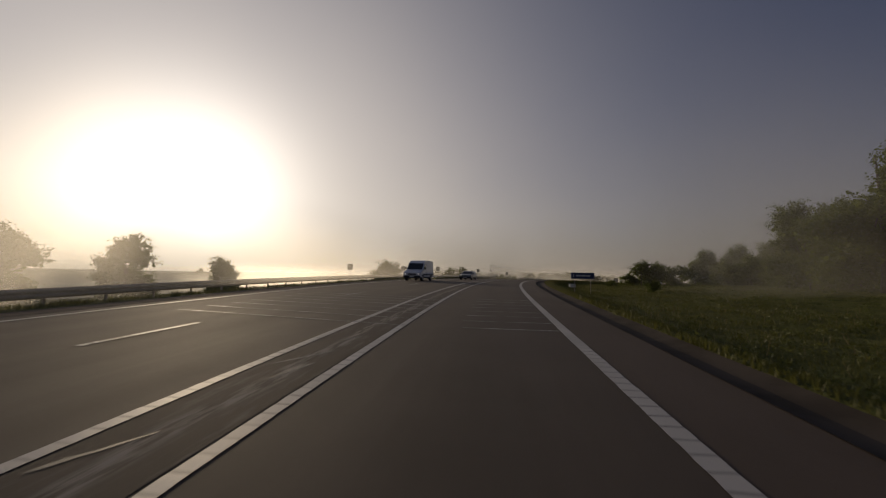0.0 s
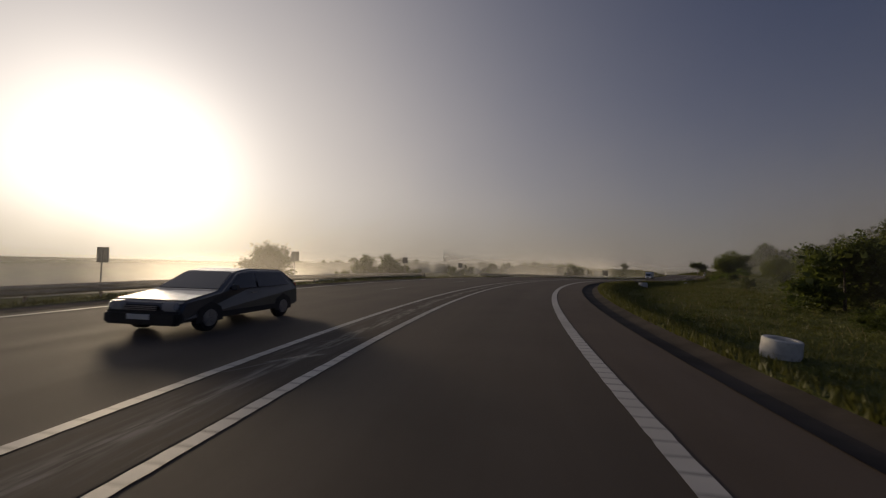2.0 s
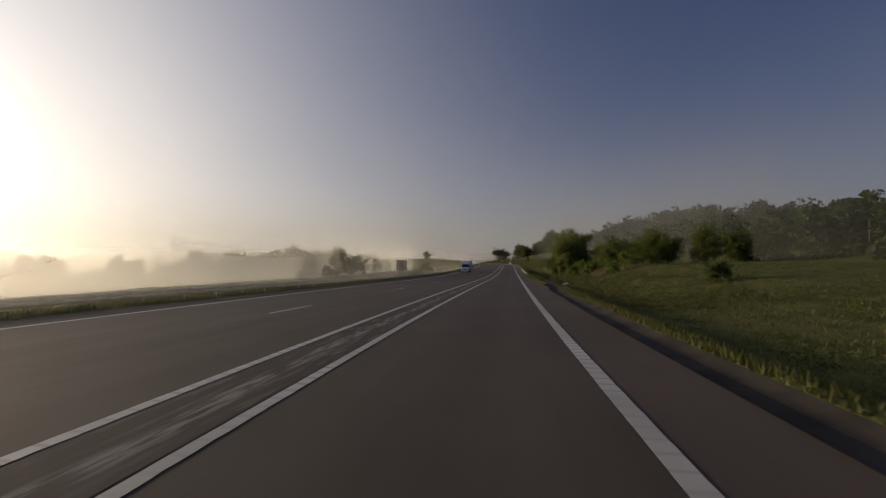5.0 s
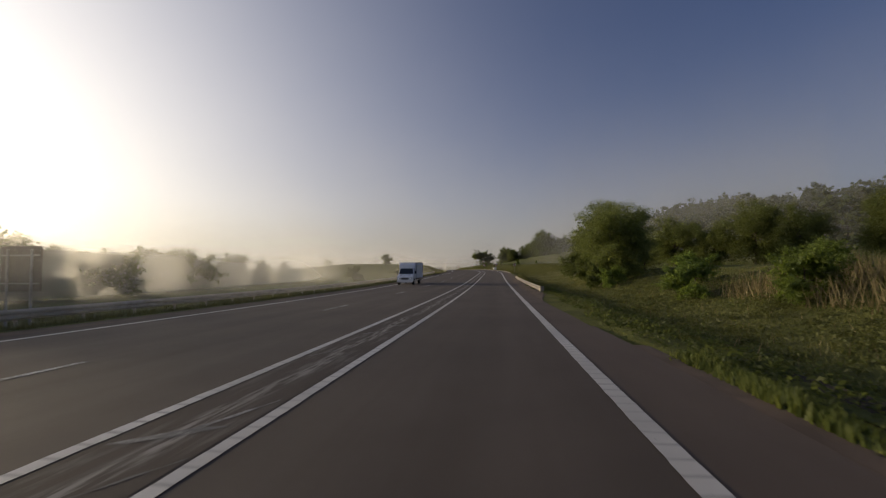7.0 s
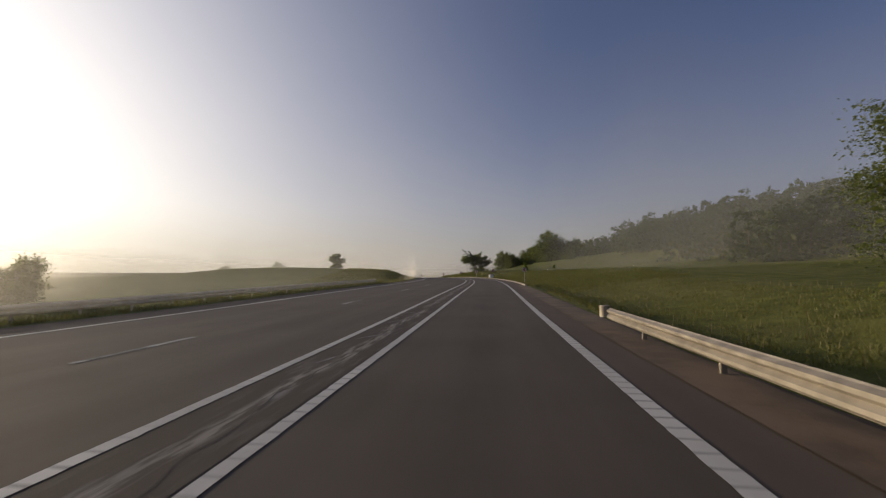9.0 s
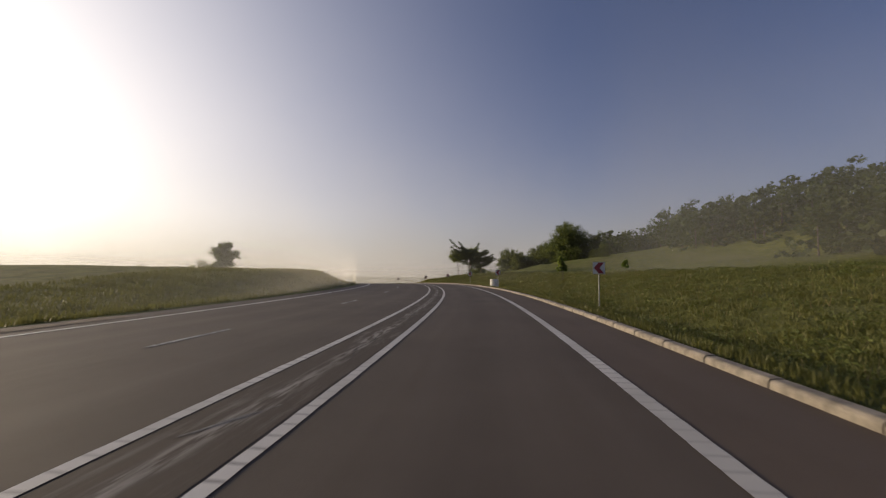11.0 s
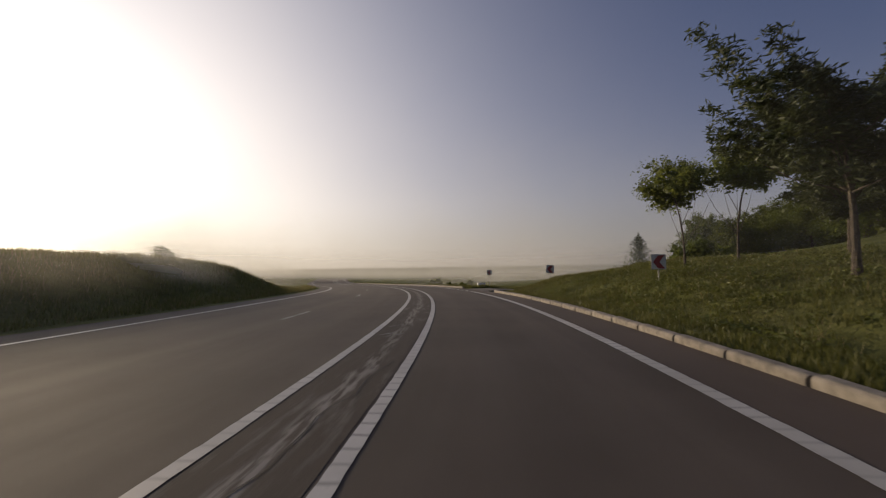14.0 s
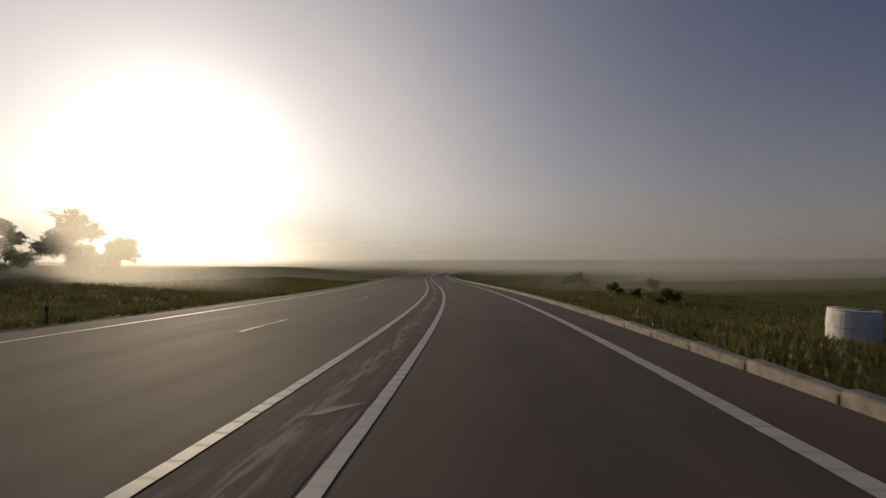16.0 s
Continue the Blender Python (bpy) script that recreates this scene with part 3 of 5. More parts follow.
for a, b in ((205, 245), (262, 300), (300, 330)):
    s = np.arange(a, b, 0.35)
    wob = -0.42 + 0.12 * np.sin(s * 0.9) + 0.05 * np.sin(s * 4.1 + 1) + 0.03 * np.sin(s * 11.0)
    sheet("crack", s, [wob - 0.008 - 0.006 * np.sin(s * 7), wob + 0.008 + 0.006 * np.sin(s * 5)], CRACK, 0.0085,
          label="jagged dark crack running along the median", category="crack", kind="structure")

# ---- roadside structure ----
s = np.arange(-70, 171, 2.0)
shift = 0.75 * smooth(s, 142, 156) - 1.05 * smooth(s, 168, 178)
sheet("gutter", s, [4.93 + shift, 5.12 + shift, 5.5 + shift, 5.85 + shift], GUTTER, [0.004, -0.11, -0.13, -0.05], label="dark brown gutter along the shoulder", category="gutter", kind="structure")
s = np.arange(136, 173, 1.0)
shift = 0.75 * smooth(s, 142, 156) - 1.05 * smooth(s, 168, 178)
wob = 0.03 * np.sin(s * 1.9) + 0.02 * np.sin(s * 5.1)
sheet("verge_soil", s, [4.88, 5.0 + 0.2 * np.clip(shift, 0, 1), 5.06 + np.clip(shift, 0, 1) + wob], SOIL, [-0.004, -0.006, -0.05], label="bare earth between asphalt and gutter", category="soil", kind="structure")
s = np.arange(184, 252, 1.5)
wob = 0.25 * np.sin(s * 0.8) + 0.12 * np.sin(s * 2.7)
grow = 0.08 + 0.92 * smooth(s, 184, 193)
sheet("bare_soil_strip", s, [4.45, 4.45 + 0.95 * grow, 4.45 + (1.75 + wob) * grow, 4.45 + (2.15 + wob) * grow], SOIL, [0.012, 0.02, -0.12, -0.6], label="bare brown soil under the crash barrier",
      category="soil", kind="structure")
s = np.arange(-70, 270, 2.0)
sheet("verge_gravel", s, [-10.6, -10.0, -9.2], SOIL, [-0.05, 0.012, 0.014], label="dusty gravel edge of the far carriageway", category="verge", kind="structure")
way = np.arange(0, 26, 0.5)
mid_s = np.interp(way, [0, 2.5, 6, 10.5, 16, 23, 31.5, 40, 50], [358.3, 358.6, 360.6, 363.0, 366.0, 369.6, 374.2, 379, 384])
mid_l = np.interp(way, [0, 2.5, 6, 10.5, 16, 23, 31.5, 40, 50], [4.7, 7.0, 10.0, 14.0, 18.5, 24.0, 31.0, 38, 46])
mid_s = np.convolve(np.pad(mid_s, 2, mode="edge"), np.ones(5) / 5, "valid")
half = (1.75 + 1.7 * (1 - smooth(way, 0.0, 6.5))) * (1 - 0.9 * smooth(way, 19, 25.5))
cols = np.linspace(-1, 1, 13)
v = []
for k in range(len(way)):
    turn = float(smooth(way[k], 0.5, 7.0)) * math.radians(52)
    for c in cols:
        wob = 0.16 * math.sin(way[k] * 1.7 + c * 2) + 0.1 * math.sin(way[k] * 4.3 + 1 + c)
        r = half[k] * c + (wob if abs(c) > 0.8 else 0.0)
        sk, lk = mid_s[k] + r * math.cos(turn), mid_l[k] - r * math.sin(turn) * float(smooth(mid_l[k], 4.8, 6.5))
        p = ground_at(sk, lk)
        out = float(smooth(lk, 4.8, 7.2))
        v.append((p[0], p[1], (p[2] + 0.08 - 0.02 * abs(c)) * out + at(sk, lk, 0.012)[2] * (1 - out) - (0.25 if abs(c) == 1 else 0.0)))
ss = way
n_c = len(cols)
faces = [(i * n_c + j, i * n_c + j + 1, (i + 1) * n_c + j + 1, (i + 1) * n_c + j) for i in range(len(ss) - 1) for j in range(n_c - 1)]
tagged(mesh_part("side_road", mesh_of("side_road", v, faces, True, [(a[0], a[1]) for a in v]), DUST),
       "dusty earth side road joining the asphalt", "road", kind="structure")


# ---- crash barriers ----
BEAM = [(0.0, 0.0), (0.015, 0.02), (0.085, 0.055), (0.085, 0.105), (0.02, 0.155), (0.085, 0.205), (0.085, 0.255), (0.015, 0.29), (0.0, 0.31)]


def guardrail(s0, s1, lat, side, bottom, gap, mat, label, rounded):
    """A W-beam along the road; side: +1 where its face looks to the left."""
    o = at(s0, float(lat(s0)), 0)
    rail = base("guardrail", ground_at(s0, float(lat(s0))), 0, label=label, category="crash barrier")
    o = np.array(rail.matrix_basis.translation)
    s = np.arange(s0, s1 + 0.01, 2.0)
    ring = [(d, h) for d, h in BEAM] + [(d - 0.012, h) for d, h in reversed(BEAM)]
    v = np.concatenate([at(s, lat(s) - side * d, bottom + h)[:, None] for d, h in ring], 1) - o
    k = len(ring)
    f = [(i * k + j, (i + 1) * k + j, (i + 1) * k + (j + 1) % k, i * k + (j + 1) % k) for i in range(len(s) - 1) for j in range(k)]
    f += [tuple(range(k)), tuple(reversed(range((len(s) - 1) * k, len(s) * k)))]
    mesh_part("beam", mesh_of("beam", v.reshape(-1, 3), f), mat, rail)
    post = None
    for q in np.arange(s0 + 0.8, s1, gap):
        g = ground_at(q, float(lat(q)) + side * 0.09)
        top = at(q, 0, bottom + 0.24)[2]
        if post is None:
            bm = box((0.09, 0.055, 1.3), (0, 0, -0.65), 0.008)
            post = bpy.data.meshes.new("post")
            bm.to_mesh(post), bm.free()
        ob = mesh_part("post", post, mat, rail)
        ob.matrix_basis = pose(g[0] - o[0], g[1] - o[1], top - o[2], 0, 0, heading(q))
    for q, out in rounded:
        bm = bmesh.new()
        bmesh.ops.create_cone(bm, cap_ends=True, segments=20, radius1=0.15, radius2=0.15, depth=0.33)
        bmesh.ops.bevel(bm, geom=list(bm.edges), offset=0.015, segments=2, affect="EDGES")
        ob = part("end_cap", bm, mat, rail, smooth_shade=False)
        e = at(q + out * 0.06, float(lat(q)) + side * 0.07, bottom + 0.155) - o
        ob.matrix_basis = pose(*e)
    return rail


guardrail(-60, 88.5, lambda q: -11.3 + 0 * np.asarray(q, float), -1, 0.18, 2.0, RUSTY, "long weathered steel crash barrier on short posts", [(88.5, 1)])
guardrail(103, 257, lambda q: -11.5 + 0 * np.asarray(q, float), -1, 0.16, 2.0, RUSTY, "long weathered steel crash barrier on short posts", [(103, -1), (257, 1)])
guardrail(190.9, 221.6, lambda q: 5.08 + 0 * np.asarray(q, float), 1, 0.19, 3.0, STEEL, "pale galvanised crash barrier with rounded ends", [(190.9, -1), (221.6, 1)])


# ---- signs ----
def chevron_sign(s, lat, size, low, turned, label, group, lean=0.0):
    """A board on a pole; its face looks back along the road, or ahead where turned."""
    g = ground_at(s, lat)
    sign = base("chevron_sign", g, heading(s) + (180 if turned else 0), label=label, category="road sign", group=group)
    sign.matrix_basis = sign.matrix_basis @ pose(0, 0, 0, 0, lean, 0)
    up = at(s, lat, low)[2] - g[2]
    part("pole", rod((0, 0.03, -0.3), (0, 0.03, up + size * 0.8), 0.032, sides=12), POLE, sign)
    panel = part("panel", box((size, 0.025, size), (0, 0, up + size / 2), 0.006), SIGN_BACK, sign)
    part("face", box((size - 0.03, 0.006, size - 0.03), (0, -0.0165, up + size / 2), 0.002), FADED_WHITE, panel)
    h, w = size * 0.44, size * 0.40
    pts = [(-w, 0), (-w * 0.1, h), (w, h), (w * 0.1, 0), (w, -h), (-w * 0.1, -h)]
    bm = bmesh.new()
    face = bm.faces.new([bm.verts.new((x, -0.021, z + up + size / 2)) for x, z in pts])
    ext = bmesh.ops.extrude_face_region(bm, geom=[face])
    bmesh.ops.translate(bm, verts=[e for e in ext["geom"] if isinstance(e, bmesh.types.BMVert)], vec=(0, -0.003, 0))
    part("arrow", bm, FADED_RED, panel, "red arrow pointing along the bend")
    for z in (0.2, 0.8):
        part("bracket", box((0.12, 0.035, 0.03), (0, 0.028, up + size * z), 0.004), POLE, sign)
    return sign


for s, lat, low, size in ((48.3, -15.9, 1.0, 0.66), (64.3, -16.3, 1.07, 0.70), (77.0, -16.6, 1.35, 0.74), (92.3, -16.1, 1.46, 0.70), (105.6, -16.2, 1.17, 0.70)):
    chevron_sign(s, lat, size, low, True, "square grey back of a chevron board on a pole", "chevrons facing away")
for s, lat, low, size in ((277.7, 8.4, 1.45, 0.66), (308.9, 8.4, 1.4, 0.66), (324.8, 8.6, 1.37, 0.66), (340.7, 9.6, 1.37, 0.64), (358.6, 11.4, 1.33, 0.72), (377.5, 12.4, 1.36, 0.68)):
    chevron_sign(s, lat, size, low, False, "white square board with a red chevron on a pole", "chevrons facing the traffic", 6.0 if s == 358.6 else 0.0)


def large_board():
    g = ground_at(174.9, -12.9)
    board = base("large_sign_board", g, heading(175.5) + 180, label="large dark square sign board seen from behind", category="road sign")
    up = at(175.5, 0, 0.95)[2] - g[2]
    panel = part("panel", box((1.5, 0.04, 1.45), (0, 0, up + 0.72), 0.01), SIGN_GREY, board)
    part("face", box((1.44, 0.006, 1.39), (0, -0.024, up + 0.72), 0.002), SIGN_WHITE, panel)
    for x in (-0.45, 0.45):
        part("post", rod((x, 0.06, -0.3), (x, 0.06, up + 1.35), 0.038, sides=12), POLE, board)
    for z in (0.25, 1.15):
        part("crossbar", box((1.4, 0.03, 0.05), (0, 0.035, up + z), 0.005), POLE, board)


def blue_board():
    g = ground_at(43.0, 9.0)
    board = base("direction_sign", g, heading(43) - 6, label="low blue direction board with a white border on two posts", category="road sign")
    up = at(43.0, 0, 0.55)[2] - g[2]
    panel = part("panel", box((2.0, 0.03, 0.58), (0, 0, up + 0.29), 0.008), SIGN_BACK, board)
    part("border", box((1.97, 0.006, 0.55), (0, -0.018, up + 0.29), 0.002), SIGN_WHITE, panel)
    part("face", box((1.91, 0.006, 0.49), (0, -0.023, up + 0.29), 0.002), SIGN_BLUE, panel)
    x = -0.55
    for w in (0.22, 0.16, 0.30, 0.12, 0.24):
        part("letter_bar", box((w, 0.004, 0.13), (x + w / 2, -0.028, up + 0.30)), SIGN_WHITE, panel, "unreadable white lettering")
        x += w + 0.04
    part("arrow", box((0.06, 0.004, 0.3), (-0.78, -0.028, up + 0.30)), SIGN_WHITE, panel)
    for x in (-0.68, 0.68):
        part("post", rod((x, 0.05, -0.3), (x, 0.05, up + 0.55), 0.026, sides=12), RUSTY, board)


large_board()
blue_board()


# ---- concrete pieces ----
def concrete_ring(s, lat, r, h, sink, tilt, label, closed=True):
    g = ground_at(s, lat)
    ring = base("concrete_ring", (g[0], g[1], g[2] - sink), heading(s) + 20, label=label, category="manhole ring", group="manhole rings")
    ring.matrix_basis = ring.matrix_basis @ pose(0, 0, 0, tilt, tilt * 0.5, 0)
    bm = bmesh.new()
    k, rows = 36, [(r, -0.1), (r, h * 0.5), (r + 0.012, h * 0.52), (r, h - 0.02), (r - 0.02, h), (r - 0.11, h), (r - 0.12, h - 0.02), (r - 0.12, h * 0.3)]
    loops = [[bm.verts.new((q * math.cos(2 * math.pi * i / k), q * math.sin(2 * math.pi * i / k), z)) for i in range(k)] for q, z in rows]
    for a, b in zip(loops, loops[1:]):
        for i in range(k):
            bm.faces.new((a[i], a[(i + 1) % k], b[(i + 1) % k], b[i]))
    part("wall", bm, CONCRETE, ring)
    if not closed:
        return
    bm = bmesh.new()
    bmesh.ops.create_cone(bm, cap_ends=True, segments=36, radius1=r - 0.01, radius2=r - 0.01, depth=0.07, matrix=Matrix.Translation((0, 0, h + 0.036)))
    bmesh.ops.bevel(bm, geom=[e for e in bm.edges], offset=0.01, segments=1, affect="EDGES")
    lid = part("lid", bm, CONCRETE, ring)
    part("hatch", box((r * 0.9, r * 0.9, 0.03), (0, 0, h + 0.087), 0.006), OLD_CONCRETE, lid, "square hatch in the lid")


concrete_ring(61.4, 8.9, 0.42, 0.70, 0.22, 6, "pale open concrete manhole ring in grass", False)
concrete_ring(110.8, 7.7, 0.52, 0.75, 0.29, -3, "white concrete manhole ring standing in grass by the road")
concrete_ring(311.4, 8.6, 0.58, 1.15, 0.08, -2, "cracked white concrete manhole ring on the grassy bank")
concrete_ring(381.4, 12.6, 0.62, 0.98, 0.15, 3, "tilted white concrete manhole ring in low grass")


def culvert_head(s, lat, w):
    g = ground_at(s, lat)
    head = base("culvert", (g[0], g[1], g[2] - 0.42), heading(s), label="weathered concrete culvert head with a dark disc for the shade inside a pipe", category="culvert")
    part("headwall", box((w, 0.2, 0.62), (0, 0.1, 0.2), 0.02), OLD_CONCRETE, head)
    part("cap", box((w + 0.1, 0.32, 0.09), (0, 0.08, 0.555), 0.015), OLD_CONCRETE, head)
    for x in (-w / 2, w / 2):
        part("wing", box((0.14, 0.9, 0.4), (x, -0.42, 0.1), 0.02), OLD_CONCRETE, head)
    # no hollow: the pipe's inner shade is the dark colour of a solid disc
    bm = bmesh.new()
    bmesh.ops.create_cone(bm, cap_ends=True, segments=24, radius1=0.24, radius2=0.24, depth=0.05, matrix=Matrix.Translation((0, -0.004, 0.22)) @ pose(0, 0, 0, 90))
    part("pipe_mouth", bm, GUTTER, head, "dark disc for the shade inside a pipe")


culvert_head(114.5, 6.3, 1.5)


def culvert_pit(s, lat, w):
    """A sunk inlet: a rough stone wall across the ditch, with a dark disc for its shaded mouth and broken slabs on its
    top.
    """
    rnd = random.Random(8)
    pit = base("culvert_pit", at(s, lat, -0.62), heading(s), label="sunken stone culvert inlet with broken slabs on its rim", category="culvert")
    part("headwall", box((w, 0.22, 0.62), (0, 0.13, 0.27), 0.02), OLD_CONCRETE, pit)
    for row in range(4):
        x = -w / 2 - (0.12 if row % 2 else 0.0)
        while x < w / 2 - 0.1:
            ln = rnd.uniform(0.26, 0.42)
            a, b = max(x, -w / 2), min(x + ln - 0.015, w / 2)
            if b - a > 0.08 and not (row < 2 and -0.3 < (a + b) / 2 < 0.3):
                part("stone", box((b - a, 0.1, 0.125), ((a + b) / 2, -0.02 + rnd.uniform(-0.02, 0.015), 0.06 + 0.14 * row), 0.012), OLD_CONCRETE, pit)
            x += ln
    part("side_wall", box((0.14, 2.7, 0.66), (-w / 2 - 0.02, -1.3, 0.26), 0.015), OLD_CONCRETE, pit)
    # solid disc again, its dark colour standing for shade in the pipe
    bm = bmesh.new()
    bmesh.ops.create_cone(bm, cap_ends=True, segments=20, radius1=0.2, radius2=0.2, depth=0.06, matrix=Matrix.Translation((0, 0.0, 0.2)) @ pose(0, 0, 0, 90))
    part("pipe_mouth", bm, GUTTER, pit, "dark disc for the shade inside a pipe")
    for x, y, ln, wd, turn, tip in ((-0.1, 0.16, 0.9, 0.20, 4, 1.0), (0.5, 0.26, 0.75, 0.16, -7, 2.0), (-0.5, 0.55, 0.5, 0.13, 12, 0.0)):
        part("broken_slab", box((ln, wd, 0.04), (x, y, 0.615 + 0.02 * tip), 0.01, pose(0, 0, 0, 0, tip, turn)), OLD_CONCRETE, pit, "broken flat concrete slab")
    return pit


culvert_pit(354.95, 5.85, 1.7)


def litter_bag():
    g = ground_at(161.4, 8.05)
    bm = bmesh.new()
    bmesh.ops.create_icosphere(bm, subdivisions=3, radius=0.4)
    for v in bm.verts:
        v.co *= 0.75 + 0.5 * noise.noise(v.co * 4.0)
        v.co.z *= 0.5
        v.co.x *= 1.4
    ob = part("plastic_bag", bm, LITTER)
    ob.matrix_basis = pose(g[0], g[1], g[2] + 0.28, 0, 0, 40)
    tagged(ob, "crumpled white plastic bag lying in the grass", "litter")


litter_bag()


# ---- vehicles, as they stand on the opposite lanes ----
def side_x(z, hw, zb, zt, lean):
    return hw * (1 - lean * max(0.0, min(1.0, (z - zb) / (zt - zb))))


def shell(profile, hw, zb, zt, lean, bevel=0.06):
    """A body from its side outline (y, z), drawn in at the top."""
    bm = bmesh.new()
    a = [bm.verts.new((-side_x(z, hw, zb, zt, lean), y, z)) for y, z in profile]
    b = [bm.verts.new((side_x(z, hw, zb, zt, lean), y, z)) for y, z in profile]
    k = len(profile)
    bm.faces.new(a)
    bm.faces.new(list(reversed(b)))
    for i in range(k):
        bm.faces.new((a[(i + 1) % k], a[i], b[i], b[(i + 1) % k]))
    bmesh.ops.recalc_face_normals(bm, faces=bm.faces)
    bmesh.ops.bevel(bm, geom=list(bm.edges), offset=bevel, segments=3, affect="EDGES", clamp_overlap=True)
    return bm


def side_panel(name, pts, sign, hw, zb, zt, lean, mat, parent, proud=0.012, label=""):
    bm = bmesh.new()
    vs = [bm.verts.new((sign * (side_x(z, hw, zb, zt, lean) + proud), y, z)) for y, z in pts]
    f = bm.faces.new(vs if sign > 0 else list(reversed(vs)))
    ext = bmesh.ops.extrude_face_region(bm, geom=[f])
    bmesh.ops.translate(bm, verts=[e for e in ext["geom"] if isinstance(e, bmesh.types.BMVert)], vec=(-sign * 0.02, 0, 0))
    bmesh.ops.recalc_face_normals(bm, faces=bm.faces)
    return part(name, bm, mat, parent, label)


def plate(name, corners, mat, parent, label="", thick=0.02):
    """A thin slab through four corners, pushed in along its normal."""
    bm = bmesh.new()
    f = bm.faces.new([bm.verts.new(c) for c in corners])
    f.normal_update()
    push = -f.normal * thick
    ext = bmesh.ops.extrude_face_region(bm, geom=[f])
    bmesh.ops.translate(bm, verts=[e for e in ext["geom"] if isinstance(e, bmesh.types.BMVert)], vec=push)
    bmesh.ops.recalc_face_normals(bm, faces=bm.faces)
    return part(name, bm, mat, parent, label)


def wheel(parent, x, y, r, w):
    bm = bmesh.new()
    bmesh.ops.create_cone(bm, cap_ends=True, segments=32, radius1=r, radius2=r, depth=w, matrix=pose(0, 0, 0, 0, 90))
    bmesh.ops.bevel(bm, geom=[e for e in bm.edges if e.calc_face_angle(0) > 1], offset=0.035, segments=3, affect="EDGES")
    wh = part("wheel", bm, RUBBER, parent)
    wh.matrix_basis = pose(x, y, r)
    out = 1 if x > 0 else -1
    bm = bmesh.new()
    bmesh.ops.create_cone(bm, cap_ends=True, segments=24, radius1=r * 0.62, radius2=r * 0.62, depth=0.03, matrix=pose(out * (w / 2 + 0.005), 0, 0, 0, 90))
    for k in range(5):
        a = 2 * math.pi * k / 5
        bmesh.ops.create_cube(bm, size=1, matrix=pose(out * (w / 2 + 0.022), 0, 0) @ pose(0, 0, 0, math.degrees(a)) @ Matrix.Translation((0, 0, r * 0.3)) @ Matrix.Diagonal((0.02, 0.06, r * 0.5, 1)))
    part("rim", bm, RIM, wh)


def cab_front(car, y0, hw, low, lamp_z, grille, lit, bumper=None):
    """Bumper, grille, lamps and number plate at the nose."""
    part("bumper", box((2 * hw - 0.06, 0.2, 0.30), (0, y0 + 0.02, low + 0.13), 0.05), bumper or BLACK, car)
    g = part("grille", box((hw * 0.95, 0.06, grille), (0, y0 - 0.015, lamp_z), 0.03), BLACK, car)
    for k in range(3):
        part("slat", box((hw * 0.85, 0.02, 0.015), (0, y0 - 0.05, lamp_z + (k - 1) * grille / 3.5)), RIM, g)
    for x in (-1, 1):
        lamp = part("headlamp", box((0.34, 0.12, 0.2), (x * (hw - 0.26), y0 + 0.03, lamp_z + 0.04), 0.04), LAMP_GLASS, car)
        part("bulb", box((0.09, 0.02, 0.07), (x * (hw - 0.26), y0 - 0.036, lamp_z + 0.04), 0.008), LAMP_LIT if lit else LAMP_GLASS, lamp, "lit lamp" if lit else "")
    part("number_plate", box((0.5, 0.02, 0.11), (0, y0 - 0.09, low + 0.16), 0.004), SIGN_WHITE, car, "plain pale number plate")


